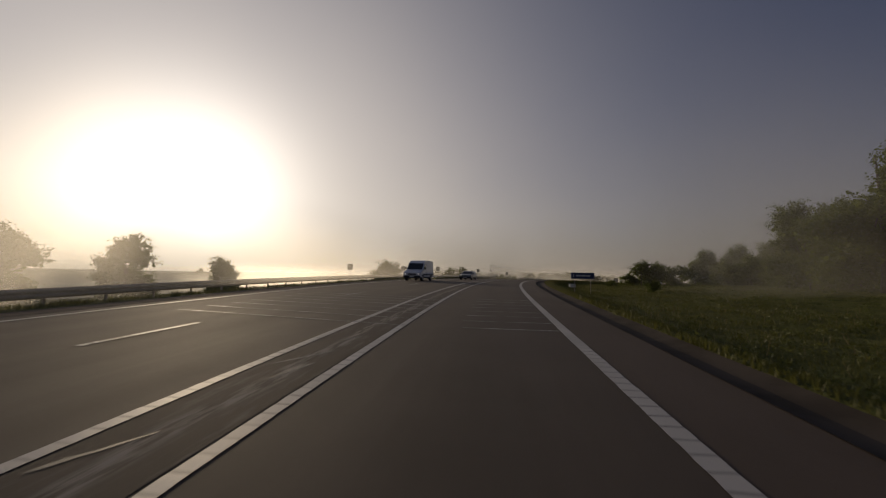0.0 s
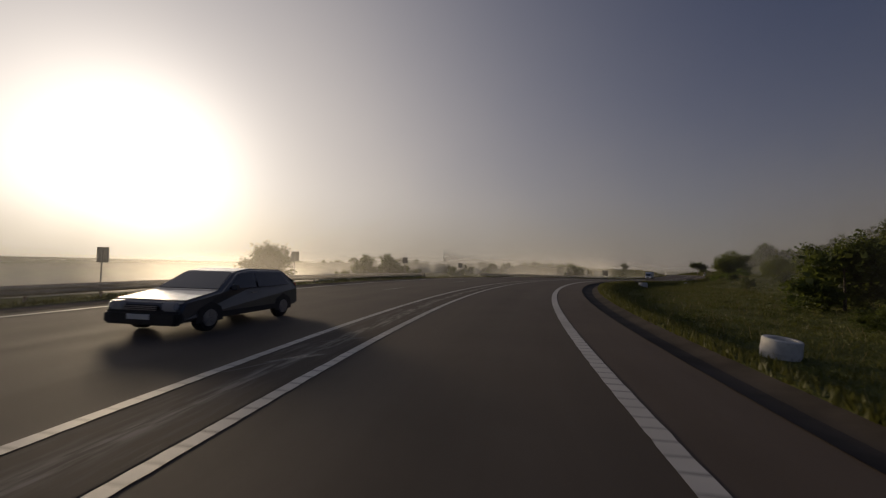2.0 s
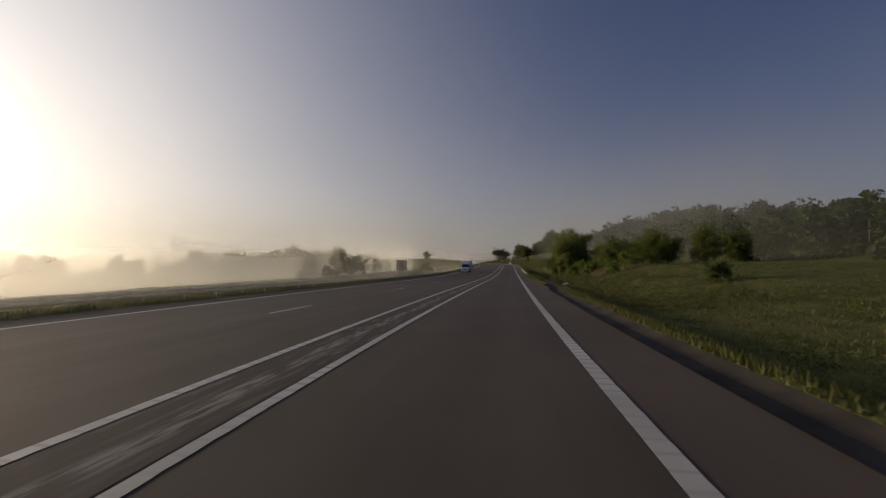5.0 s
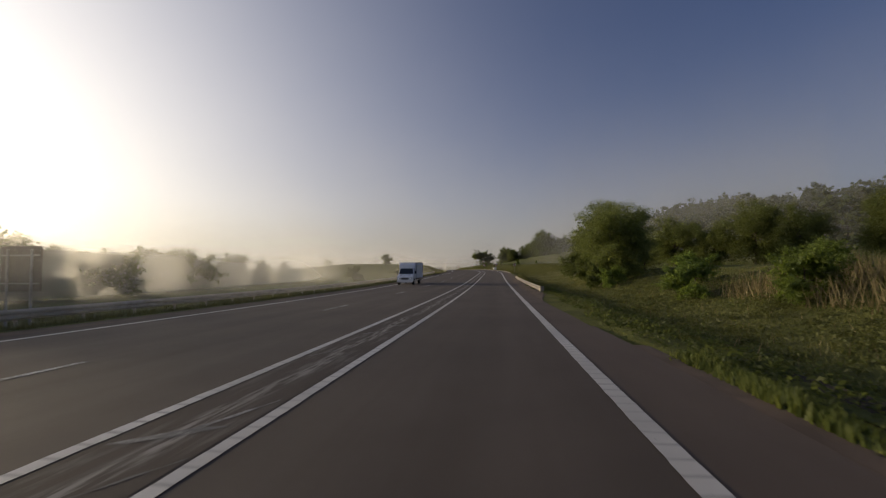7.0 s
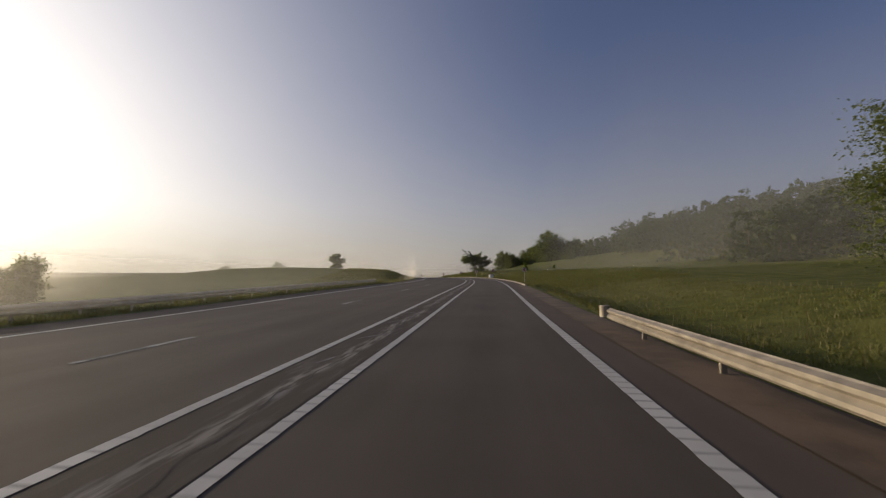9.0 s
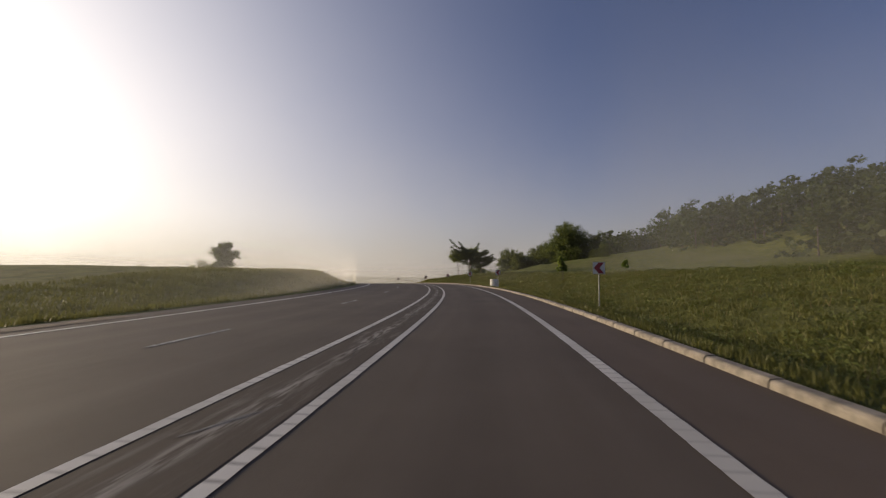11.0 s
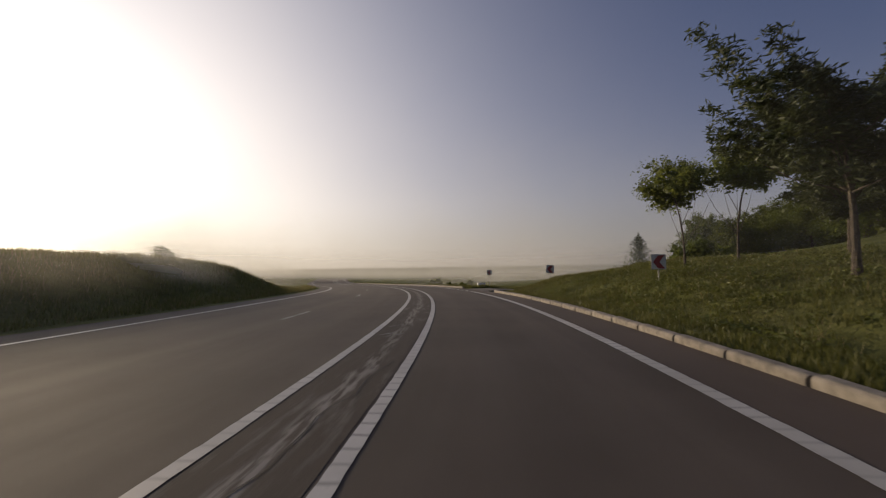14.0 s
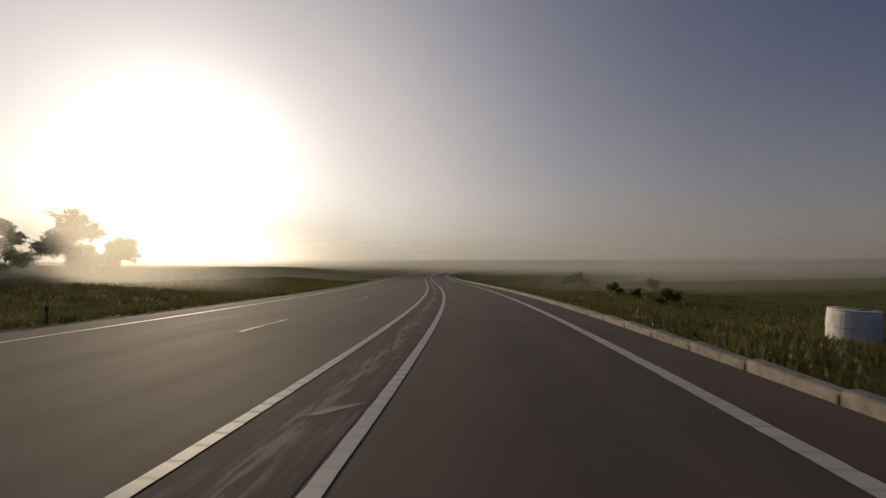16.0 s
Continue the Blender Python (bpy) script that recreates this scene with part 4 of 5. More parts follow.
def panel_van(s, lat):
    car = base("panel_van", at(s, lat), heading(s), label="white panel van driving on the far opposite lane", category="van")
    hw, zb, zt, lean = 0.99, 1.1, 2.6, 0.12
    prof = [(-3.0, 0.42), (-3.02, 0.95), (-2.85, 1.12), (-2.05, 1.34), (-1.28, 2.18), (-0.75, 2.5), (0.2, 2.58), (2.92, 2.55), (3.0, 2.4), (3.0, 0.45)]
    part("body", shell(prof, hw, zb, zt, lean), WHITE_PAINT, car)
    x1, x2 = side_x(1.4, hw, zb, zt, lean) - 0.08, side_x(2.14, hw, zb, zt, lean) - 0.1
    plate("windscreen", [(-x1, -2.03, 1.385), (x1, -2.03, 1.385), (x2, -1.33, 2.16), (-x2, -1.33, 2.16)], GLASS, car)
    for d in (-1, 1):
        side_panel("side_window", [(-1.72, 1.42), (-0.62, 1.42), (-0.62, 2.05), (-1.15, 2.05)], d, hw, zb, zt, lean, GLASS, car)
        side_panel("rubbing_strip", [(-1.9, 0.72), (2.8, 0.72), (2.8, 0.86), (-1.9, 0.86)], d, hw, zb, zt, lean, BLACK, car, 0.02)
        side_panel("sill", [(-2.0, 0.36), (1.2, 0.36), (1.2, 0.5), (-2.0, 0.5)], d, hw, zb, zt, lean, BLACK, car, 0.006)
        side_panel("door_seam", [(-0.5, 0.6), (-0.48, 0.6), (-0.48, 2.2), (-0.5, 2.2)], d, hw, zb, zt, lean, BLACK, car, 0.004)
        m = part("mirror", box((0.16, 0.1, 0.3), (d * (hw + 0.12), -1.72, 1.55), 0.03), BLACK, car)
        part("mirror_arm", rod((d * (hw - 0.05), -1.7, 1.45), (d * (hw + 0.1), -1.72, 1.48), 0.02), BLACK, m)
        for y in (-2.12, 1.62):
            wheel(car, d * (hw - 0.12), y, 0.34, 0.24)
            side_panel("wheel_arch", [(y - 0.43, 0.3), (y + 0.43, 0.3), (y + 0.36, 0.66), (y, 0.8), (y - 0.36, 0.66)], d, hw, zb, zt, lean, BLACK, car, 0.004)
    cab_front(car, -3.02, hw, 0.34, 0.78, 0.2, True)
    part("aerial", rod((0, -0.3, 2.5), (0, -0.22, 2.78), 0.008), BLACK, car)
    car.matrix_basis = car.matrix_basis @ Matrix.Diagonal((0.9, 0.90, 0.82, 1))


def estate_car(s, lat):
    car = base("estate_car", at(s, lat), heading(s), label="dark grey estate car on the inner opposite lane", category="car")
    hw, zb, zt, lean = 0.86, 0.85, 1.42, 0.24
    prof = [(-2.1, 0.28), (-2.15, 0.52), (-2.03, 0.74), (-1.1, 0.90), (-0.42, 1.34), (0.1, 1.42), (1.5, 1.38), (1.95, 0.98), (2.05, 0.82), (2.05, 0.32)]
    part("body", shell(prof, hw, zb, zt, lean), DARK_PAINT, car)
    x1, x2 = side_x(0.94, hw, zb, zt, lean) - 0.07, side_x(1.32, hw, zb, zt, lean) - 0.1
    plate("windscreen", [(-x1, -1.05, 0.945), (x1, -1.05, 0.945), (x2, -0.46, 1.33), (-x2, -0.46, 1.33)], GLASS, car)
    plate("rear_window", [(x2, 1.57, 1.33), (x1, 1.93, 1.01), (-x1, 1.93, 1.01), (-x2, 1.57, 1.33)][::-1], GLASS, car)
    for d in (-1, 1):
        side_panel("side_window", [(-0.82, 0.93), (0.16, 0.93), (0.16, 1.31), (-0.30, 1.31)], d, hw, zb, zt, lean, GLASS, car)
        side_panel("side_window", [(0.24, 0.93), (1.60, 0.95), (1.34, 1.30), (0.24, 1.31)], d, hw, zb, zt, lean, GLASS, car)
        side_panel("sill", [(-1.3, 0.28), (1.2, 0.28), (1.2, 0.42), (-1.3, 0.42)], d, hw, zb, zt, lean, BLACK, car, 0.006)
        part("door_handle", box((0.03, 0.2, 0.03), (d * (hw + 0.012), 0.02, 0.80), 0.008), RIM, car)
        part("mirror", box((0.18, 0.1, 0.13), (d * (hw + 0.05), -0.70, 0.96), 0.03), DARK_PAINT, car)
        part("tail_lamp", box((0.16, 0.06, 0.3), (d * 0.70, 2.03, 0.82), 0.02), SIGN_RED, car)
        for y in (-1.38, 1.3):
            wheel(car, d * (hw - 0.11), y, 0.31, 0.2)
            side_panel("wheel_arch", [(y - 0.39, 0.22), (y + 0.39, 0.22), (y + 0.32, 0.54), (y, 0.68), (y - 0.32, 0.54)], d, hw, zb, zt, lean, BLACK, car, 0.004)
    cab_front(car, -2.14, hw, 0.24, 0.58, 0.13, False)
    car.matrix_basis = car.matrix_basis @ Matrix.Diagonal((0.9, 0.92, 0.82, 1))


def box_truck(s, lat):
    car = base("box_truck", at(s, lat), heading(s), label="white box-bodied delivery truck with a roof fairing", category="truck")
    hw, zb, zt, lean = 0.98, 1.1, 2.3, 0.13
    prof = [(-2.86, 0.42), (-2.92, 0.70), (-2.88, 0.98), (-2.70, 1.16), (-2.22, 1.34), (-1.58, 2.12), (-1.3, 2.32), (-0.95, 2.34), (-0.95, 0.5)]
    part("cab", shell(prof, hw, zb, zt, lean), WHITE_PAINT, car)
    part("fairing", shell([(-1.56, 2.13), (-1.50, 2.34), (-1.30, 2.64), (-1.12, 2.80), (-0.96, 2.88), (-0.95, 2.13)], 1.0, 2.13, 2.9, 0.04, 0.08), WHITE_PAINT, car)
    body = part("cargo_box", box((2.16, 4.3, 2.10), (0, 1.24, 1.85), 0.03), BOX_WHITE, car)
    for d in (-1, 1):
        for z in (0.82, 2.88):
            part("edge_rail", box((0.05, 4.32, 0.08), (d * 1.085, 1.24, z), 0.01), RIM, body)
        for y in (-0.9, 3.38):
            part("corner_post", box((0.05, 0.06, 2.08), (d * 1.085, y, 1.85), 0.01), RIM, body)
        for y in (0.15, 1.25, 2.35):
            part("panel_seam", box((0.01, 0.025, 2.0), (d * 1.083, y, 1.85)), BOX_WHITE, body)
        part("underrun_bar", box((0.04, 1.9, 0.12), (d * 1.0, 0.55, 0.55), 0.01), RIM, car)
        side_panel("side_window", [(-1.96, 1.40), (-1.12, 1.40), (-1.12, 2.04), (-1.46, 2.04)], d, hw, zb, zt, lean, GLASS, car)
        part("door_handle", box((0.03, 0.18, 0.035), (d * (hw + 0.012), -1.2, 1.2), 0.008), BLACK, car)
        part("mirror", box((0.16, 0.1, 0.36), (d * (hw + 0.16), -1.96, 1.60), 0.03), BLACK, car)
        part("bonnet_vent", box((0.3, 0.12, 0.03), (d * 0.5, -2.46, 1.27), 0.008, pose(0, 0, 0, 20)), BLACK, car)
        for y in (-2.08, 1.9):
            wheel(car, d * (hw - 0.12), y, 0.36, 0.26)
        side_panel("wheel_arch", [(-2.52, 0.3), (-1.64, 0.3), (-1.72, 0.68), (-2.08, 0.82), (-2.44, 0.68)], d, hw, zb, zt, lean, BLACK, car, 0.004)
    x1, x2 = side_x(1.42, hw, zb, zt, lean) - 0.08, side_x(2.1, hw, zb, zt, lean) - 0.1
    plate("windscreen", [(-x1, -2.19, 1.405), (x1, -2.19, 1.405), (x2, -1.63, 2.10), (-x2, -1.63, 2.10)], GLASS, car)
    part("chassis", box((0.8, 4.6, 0.22), (0, 0.9, 0.62), 0.02), BLACK, car)
    part("rear_bumper", box((2.0, 0.1, 0.14), (0, 3.42, 0.5), 0.02), RIM, car)
    cab_front(car, -2.90, hw, 0.34, 0.80, 0.24, True, WHITE_PAINT)
    car.matrix_basis = car.matrix_basis @ Matrix.Diagonal((0.90, 0.88, 0.83, 1))


panel_van(46.1, -6.95)
estate_car(57.5, -3.97)
box_truck(209.4, -7.35)


# ---- plants ----
def fast_mesh(name, verts, size):
    """A mesh of equal polygons that share no vertices."""
    verts = np.asarray(verts, np.float32).reshape(-1, 3)
    me, n = bpy.data.meshes.new(name), len(verts)
    me.vertices.add(n)
    me.vertices.foreach_set("co", verts.ravel())
    me.loops.add(n)
    me.loops.foreach_set("vertex_index", np.arange(n, dtype=np.int32))
    me.polygons.add(n // size)
    me.polygons.foreach_set("loop_start", np.arange(0, n, size, dtype=np.int32))
    me.update()
    me.validate()
    return me


def leaves(centres, size, rng, droop=0.3, wide=0.42):
    """Bent diamond leaves round the given places: four corners each."""
    n = len(centres)
    a = rng.normal(size=(n, 3))
    a[:, 2] *= 0.6
    a /= np.linalg.norm(a, axis=1)[:, None]
    b = np.cross(a, rng.normal(size=(n, 3)))
    b /= np.linalg.norm(b, axis=1)[:, None]
    k = (size * rng.uniform(0.6, 1.3, n))[:, None]
    tip, mid = centres + a * k, centres + a * k * 0.45
    tip = tip - np.array([0, 0, droop]) * k * 0.5
    return np.stack([centres - a * k * 0.35, mid + b * k * wide, tip, mid - b * k * wide], 1)


def crown_points(rng, clumps, count, height, spread, low, flat=1.0):
    """Places of leaves on the twigs of a few large lobes, and the lobes' middles."""
    lobes = max(7, clumps // 5)
    c = rng.normal(size=(lobes, 3))
    c /= np.linalg.norm(c, axis=1)[:, None]
    c *= rng.uniform(0.25, 1.0, lobes)[:, None] ** 0.42
    if low < 0.35:
        # leafy down to the ground: a dome on a broad foot
        c[:, 2] = rng.permutation(np.linspace(-1.0, 0.92, lobes)) + rng.uniform(-0.05, 0.05, lobes)
        a, k = np.arange(lobes) * 2.4 + rng.uniform(-0.5, 0.5, lobes), rng.uniform(0.3, 1.0, lobes) ** 0.45
        k *= np.sqrt(np.clip(1 - np.maximum(c[:, 2], 0) ** 2, 0, 1)) * np.where(c[:, 2] < 0, 1 + 0.12 * c[:, 2], 1)
        c[:, 0], c[:, 1] = np.cos(a) * k, np.sin(a) * k
    mid, half = (low + height) / 2, (height - low) / 2
    lop = 1 + 0.25 * np.sin(np.arctan2(c[:, 1], c[:, 0]) * 2 + rng.uniform(0, 6))
    cx, cy = c[:, 0] * spread * lop * 0.74, c[:, 1] * spread * lop * 0.74
    cz = mid + c[:, 2] * half * 0.80 - 0.10 * half * (np.hypot(cx, cy) / spread) ** 2
    mids = np.stack([cx, cy, cz], 1)
    r = spread * rng.uniform(0.30, 0.50, lobes)
    # twigs stand out all over each lobe, more of them on top
    twigs = clumps * 5
    on = rng.integers(0, lobes, twigs)
    d = rng.normal(size=(twigs, 3))
    d[:, 2] = d[:, 2] * 0.85 + 0.25
    d /= np.linalg.norm(d, axis=1)[:, None]
    reach = r[on] * rng.uniform(0.45, 1.0, twigs) ** 0.6
    foot = mids[on] + d * (reach[:, None] * np.array([1, 1, 0.8 * flat]))
    size = spread * rng.uniform(0.07, 0.15, twigs)
    pick = rng.integers(0, twigs, count)
    along = rng.uniform(-0.7, 1.0, count)
    places = foot[pick] + d[pick] * (along * size[pick])[:, None] + rng.normal(size=(count, 3)) * size[pick][:, None] * np.array([0.52, 0.52, 0.36])
    places[:, 2] = np.maximum(places[:, 2], min(low, 0.0) + 0.02)
    return places, mids


def trunk_mesh(rng, height, r, limbs, lean=(0, 0), fork=0.4):
    """A tapered, slightly crooked trunk with limbs out to the given places."""
    bm = bmesh.new()
    pts = [Vector((lean[0] * f * f * height + 0.03 * height * math.sin(4 * f + 1) * f, lean[1] * f * f * height, f * height - 0.25 * (f == 0))) for f in (0, 0.12, 0.28, 0.48, 0.68, 0.88)]
    rad = [r * 1.35, r, r * 0.85, r * 0.62, r * 0.4, r * 0.12]
    for i in range(5):
        rod(pts[i], pts[i + 1], rad[i], rad[i + 1], 8, bm)
    for q in limbs:
        f = rng.uniform(fork * 0.6, 0.75)
        j = min(4, int(f * 5))
        a = pts[j].lerp(pts[j + 1], 0.5)
        q = Vector(q)
        m = a.lerp(q, 0.5) + Vector((0, 0, -0.08 * (q - a).length))
        rod(a, m, r * 0.3, r * 0.18, 6, bm)
        rod(m, a.lerp(q, 0.95), r * 0.18, r * 0.05, 6, bm)
    return bm


def broadleaf(name, seed, height, spread, low, count, leaf, mat, clumps=34, r=None, lean=(0, 0)):
    rng = np.random.default_rng(seed)
    tree = base(name, (0, 0, 0))
    places, cl = crown_points(rng, clumps, count, height, spread, low)
    size = np.full(count, leaf * 0.82)
    inner = rng.uniform(0, 1, count) < 0.16
    middle = np.array([0, 0, (max(low, 0) + height) * 0.46])
    places[inner] = middle + (places[inner] - middle) * rng.uniform(0.55, 0.9, (inner.sum(), 1))
    size[inner] = leaf * 2.4
    places += np.array([lean[0], lean[1], 0]) * (places[:, 2:3] ** 2 / height)
    part("trunk", trunk_mesh(rng, height, r or height * 0.022, cl[rng.choice(len(cl), min(12, len(cl)), False)], lean), BARK, tree)
    mesh_part("crown", fast_mesh("crown", leaves(places, size, rng), 4), mat, tree)
    return tree


def set_down(tree, s, lat, turn, scale, label, category="tree", group="", sink=0.05):
    g = ground_at(s, lat)
    tree.matrix_basis = pose(g[0], g[1], g[2] - sink, 0, 0, turn) @ Matrix.Diagonal((scale, scale, scale, 1))
    return tagged(tree, label, category, group)


def again(tree, s, lat, turn, scale, label="", sink=0.05):
    g = ground_at(s, lat)
    k = scale / tree.scale[0]
    ob = copy_thing(tree, pose(g[0], g[1], g[2] - sink, 0, 0, turn) @ Matrix.Diagonal((k, k, k, 1)))
    return tagged(ob, label)


def pine_tree(seed, height, label, s, lat, turn, flag, low=0.28, leaders=()):
    """A wind-shaped pine: short bare trunk, long rising limbs with needle tufts on their outer part, reaching out to one side."""
    rng = np.random.default_rng(seed)
    tree = base("pine_tree", (0, 0, 0))
    ends, pts = [], []
    for k in range(34):
        f = (k + rng.uniform(0, 1)) / 34
        z = height * (low + (0.78 - low) * f)
        a = rng.uniform(0, 2 * math.pi)
        side = math.cos(a)
        reach = height * (0.50 - 0.22 * f) * rng.uniform(0.65, 1.1) * (1 - 0.3 * side * (flag < 0) + 0.3 * side * (flag > 0))
        rise = reach * rng.uniform(-0.05, 0.26) + 0.25 * max(0.0, side * flag) * reach
        root = np.array([0.0, 0.0, z])
        tip = root + np.array([side * reach, math.sin(a) * reach, rise])
        if k < len(leaders):
            tip = np.array(leaders[k])
            root = np.array([0.0, 0.0, tip[2] * 0.62])
            a = math.atan2(tip[1], tip[0])
            side, reach = math.cos(a), math.hypot(tip[0], tip[1])
        ends.append(root + (tip - root) * 0.8)
        across = np.array([-math.sin(a), side, 0.0])
        for u in np.arange(0.2, 1.02, 0.075):
            sag = np.array([0, 0, -0.10 * reach * math.sin(u * math.pi)])
            for w in (-1, 0, 1):
                if w and rng.uniform() < 0.35:
                    continue
                c = root + (tip - root) * u + sag + across * w * reach * 0.24 * (1.15 - u) * rng.uniform(0.5, 1.2) + np.array([0, 0, rng.uniform(-0.05, 0.22)])
                pts.append(c + rng.normal(size=(26, 3)) * np.array([0.14, 0.14, 0.05]))
    part("trunk", trunk_mesh(rng, height * 0.92, height * 0.015, ends[::2], (0.05 * flag, 0.02), 0.8), BARK, tree)
    mesh_part("crown", fast_mesh("crown", leaves(np.concatenate(pts), 0.19, rng, 0.0, 0.16), 4), NEEDLE, tree)
    return set_down(tree, s, lat, turn, 1, label)


def fir_tree(seed, height, width, s, lat, label):
    """A young conifer: whorls of separate rising branches, broad at the foot."""
    rng = np.random.default_rng(seed)
    tree = base("fir_tree", (0, 0, 0))
    pts, ends = [], []
    for k in range(12):
        f = k / 12
        z, reach = height * (0.05 + 0.9 * f), width * (1 - f) ** 0.7 * rng.uniform(0.8, 1.12) + 0.2
        for a in np.arange(7) * 2 * math.pi / 7 + k * 0.55:
            a += rng.uniform(-0.2, 0.2)
            r = reach * rng.uniform(0.7, 1.15)
            t = rng.uniform(0.1, 1.0, 46)[:, None]
            way = np.array([math.cos(a), math.sin(a), 0.0]) * r
            lift = (0.05 * t + 0.42 * t * t) * r * np.array([0, 0, 1.0])
            pts.append(np.array([0, 0, z]) + way * t + lift + rng.normal(size=(46, 3)) * np.array([0.17, 0.17, 0.12]) * (1.5 - t))
            ends.append(np.array([0, 0, z + 0.1 * r]) + way * 0.85)
    pts.append(np.array([0, 0, height * 0.97]) + rng.normal(size=(60, 3)) * np.array([0.06, 0.06, 0.25]))
    part("trunk", trunk_mesh(rng, height, height * 0.016, ends[::6]), BARK, tree)
    mesh_part("crown", fast_mesh("crown", leaves(np.concatenate(pts), 0.33, rng, 0.0, 0.2), 4), NEEDLE, tree)
    return set_down(tree, s, lat, 0, 1, label)


# beside the first bend, on the inside
oak = set_down(broadleaf("broadleaf_tree", 11, 8.5, 3.6, 0.0, 20000, 0.14, LEAF, 70), 41, 30.5, 0, 1.42, "tall dark-leaved tree at the edge of the meadow", group="trees inside the bend")
for s, lat, a, k in ((53, 34.5, 70, 1.05), (60, 38, 140, 1.2), (70, 36.5, 200, 1.3), (77, 40, 250, 0.95), (84, 37, 20, 0.85), (90, 32, 110, 0.82), (97, 26.5, 300, 0.78),
                        (95, 37, 160, 0.9), (104, 33, 45, 0.7), (112, 36, 220, 0.75)):
    again(oak, s, lat, a, k)
shrub = set_down(broadleaf("shrub", 21, 2.6, 2.1, 0.0, 6500, 0.105, LEAF, 26, 0.05), 77.6, 18.0, 0, 1.45, "dense green shrub in rough grass", "shrub", "roadside shrubs")
for s, lat, a, k in ((80.5, 19.6, 40, 1.35), (84, 22, 90, 1.0), (93, 25.5, 150, 1.5), (99, 29, 10, 1.3), (106, 30, 200, 1.5), (88, 30, 220, 1.4), (79, 33, 70, 1.4), (72, 31, 160, 1.5),
                     (64, 33, 20, 1.4), (57, 30, 240, 1.2), (48, 29, 300, 1.1), (112, 24, 60, 0.7), (124, 19, 260, 0.6), (137, 24, 100, 0.8), (150, 17, 10, 0.55), (48, 16, 55, 0.45), (66, 14, 130, 0.4)):
    again(shrub, s, lat, a, k)
# beyond the far carriageway, in the mist
elm = set_down(broadleaf("broadleaf_tree", 12, 9.0, 5.6, 0.2, 17000, 0.27, LEAF, 64), 101.9, -54.6, 0, 0.93, "round-crowned tree standing in white mist", group="trees in the mist")
ash = set_down(broadleaf("broadleaf_tree", 13, 7.0, 3.6, 0.0, 13000, 0.20, LEAF, 46), 105.2, -29.8, 20, 0.7, "ragged low tree behind the crash barrier", group="trees in the mist")
again(ash, 102.3, -30.9, 190, 0.68)
for s, lat, a, k in ((104, -27.5, 60, 1.25), (107.5, -28, 10, 1.2), (100, -29.5, 80, 1.2), (98, -31, 140, 1.0), (112.4, -21.9, 0, 0.95), (120.2, -19.6, 120, 0.58), (126.5, -19.4, 30, 0.42)):
    again(shrub, s, lat, a, k, "dark ragged bush behind the crash barrier")
for s, lat, a, k in ((38, -34, 0, 0.9), (31, -38, 80, 1.0), (53, -38, 160, 0.75), (60, -46, 200, 0.7)):
    again(ash, s, lat, a, k)
for k in range(15):
    f = k / 14
    again(elm if k % 2 else ash, 219 - 34 * f + (k % 3), -31 - 25 * f - 2 * (k % 2), 50 * k, (0.42, 0.46, 0.46, 0.5)[k % 4])
for s, lat, a, k in ((176, -23, 0, 1.5), (181, -26, 80, 1.7), (186, -29, 160, 1.6), (190, -25, 240, 1.2), (199, -26, 300, 1.4),
                     (171, -28, 30, 1.6), (226, -19.5, 110, 0.85)):
    again(shrub, s, lat, a, k)
# past the crash barrier on the near side
maple = set_down(broadleaf("broadleaf_tree", 14, 9.3, 4.4, -0.2, 52000, 0.105, LEAF_MID, 100), 206.0, 14.2, 0, 0.84, "broad thick-leaved tree rising from the ditch", group="trees by the barrier")
again(maple, 216.5, 16.8, 90, 0.97)
again(maple, 212, 14.4, 200, 0.9)
again(maple, 221.5, 15.4, 310, 0.74)
for s, lat, a, k in ((214, 36, 130, 0.9), (218.5, 34, 30, 1.12), (223, 31.5, 280, 0.84), (227, 28, 75, 1.05), (232, 25.5, 200, 0.8), (208, 41, 210, 1.05), (204, 45, 310, 0.85)):
    again(maple, s, lat, a, 0.8 * k, "shaded leafy tree behind the first row")
for s, lat, a, k in ((204.5, 12.2, 0, 0.95), (211, 12.4, 100, 1.1), (217.5, 13.0, 190, 1.3)):
    again(shrub, s, lat, a, k, "dense green shrub under larger trees")
for s, lat, a, k in ((187.5, 12.4, 60, 0.72), (201.5, 12.4, 20, 0.7), (181, 14.0, 0, 0.75), (179, 18, 300, 0.9), (175, 15.5, 250, 0.6), (184, 17, 130, 0.7), (192, 15, 200, 0.8)):
    ob = again(shrub, s, lat, a, k, "bright green bush in the ditch by the road")
    for c in ob.children:
        if c.name.startswith("crown"):
            c.data = c.data.copy()
            c.data.materials[0] = LEAF_FRESH
# the second bend
lone = set_down(broadleaf("broadleaf_tree", 15, 5.4, 2.4, 0.3, 9000, 0.18, LEAF, 40), 321.8, -29.6, 0, 0.86, "small round lone tree on the cut bank", sink=0.5)
young = set_down(broadleaf("young_tree", 16, 3.3, 0.75, 0.9, 1300, 0.14, LEAF_FRESH, 16, 0.035), 302, 14.3, 0, 1, "slender young tree with fresh leaves on the slope")
again(young, 297, 19, 90, 0.5)
dome = set_down(broadleaf("broadleaf_tree", 17, 11.0, 5.6, 0.0, 34000, 0.22, LEAF, 90), 381, 92, 0, 1.72, "domed dark green tree on the hillside", group="hillside trees")
for s, lat, a, k in ((377, 101, 250, 1.25), (390, 97, 60, 1.35), (402, 106, 200, 1.6), (405, 88, 40, 1.3), (412, 98, 140, 1.3), (396, 84, 300, 0.95), (349, 60, 30, 0.34), (356, 66, 90, 0.3)):
    again(dome, s, lat, a, k)
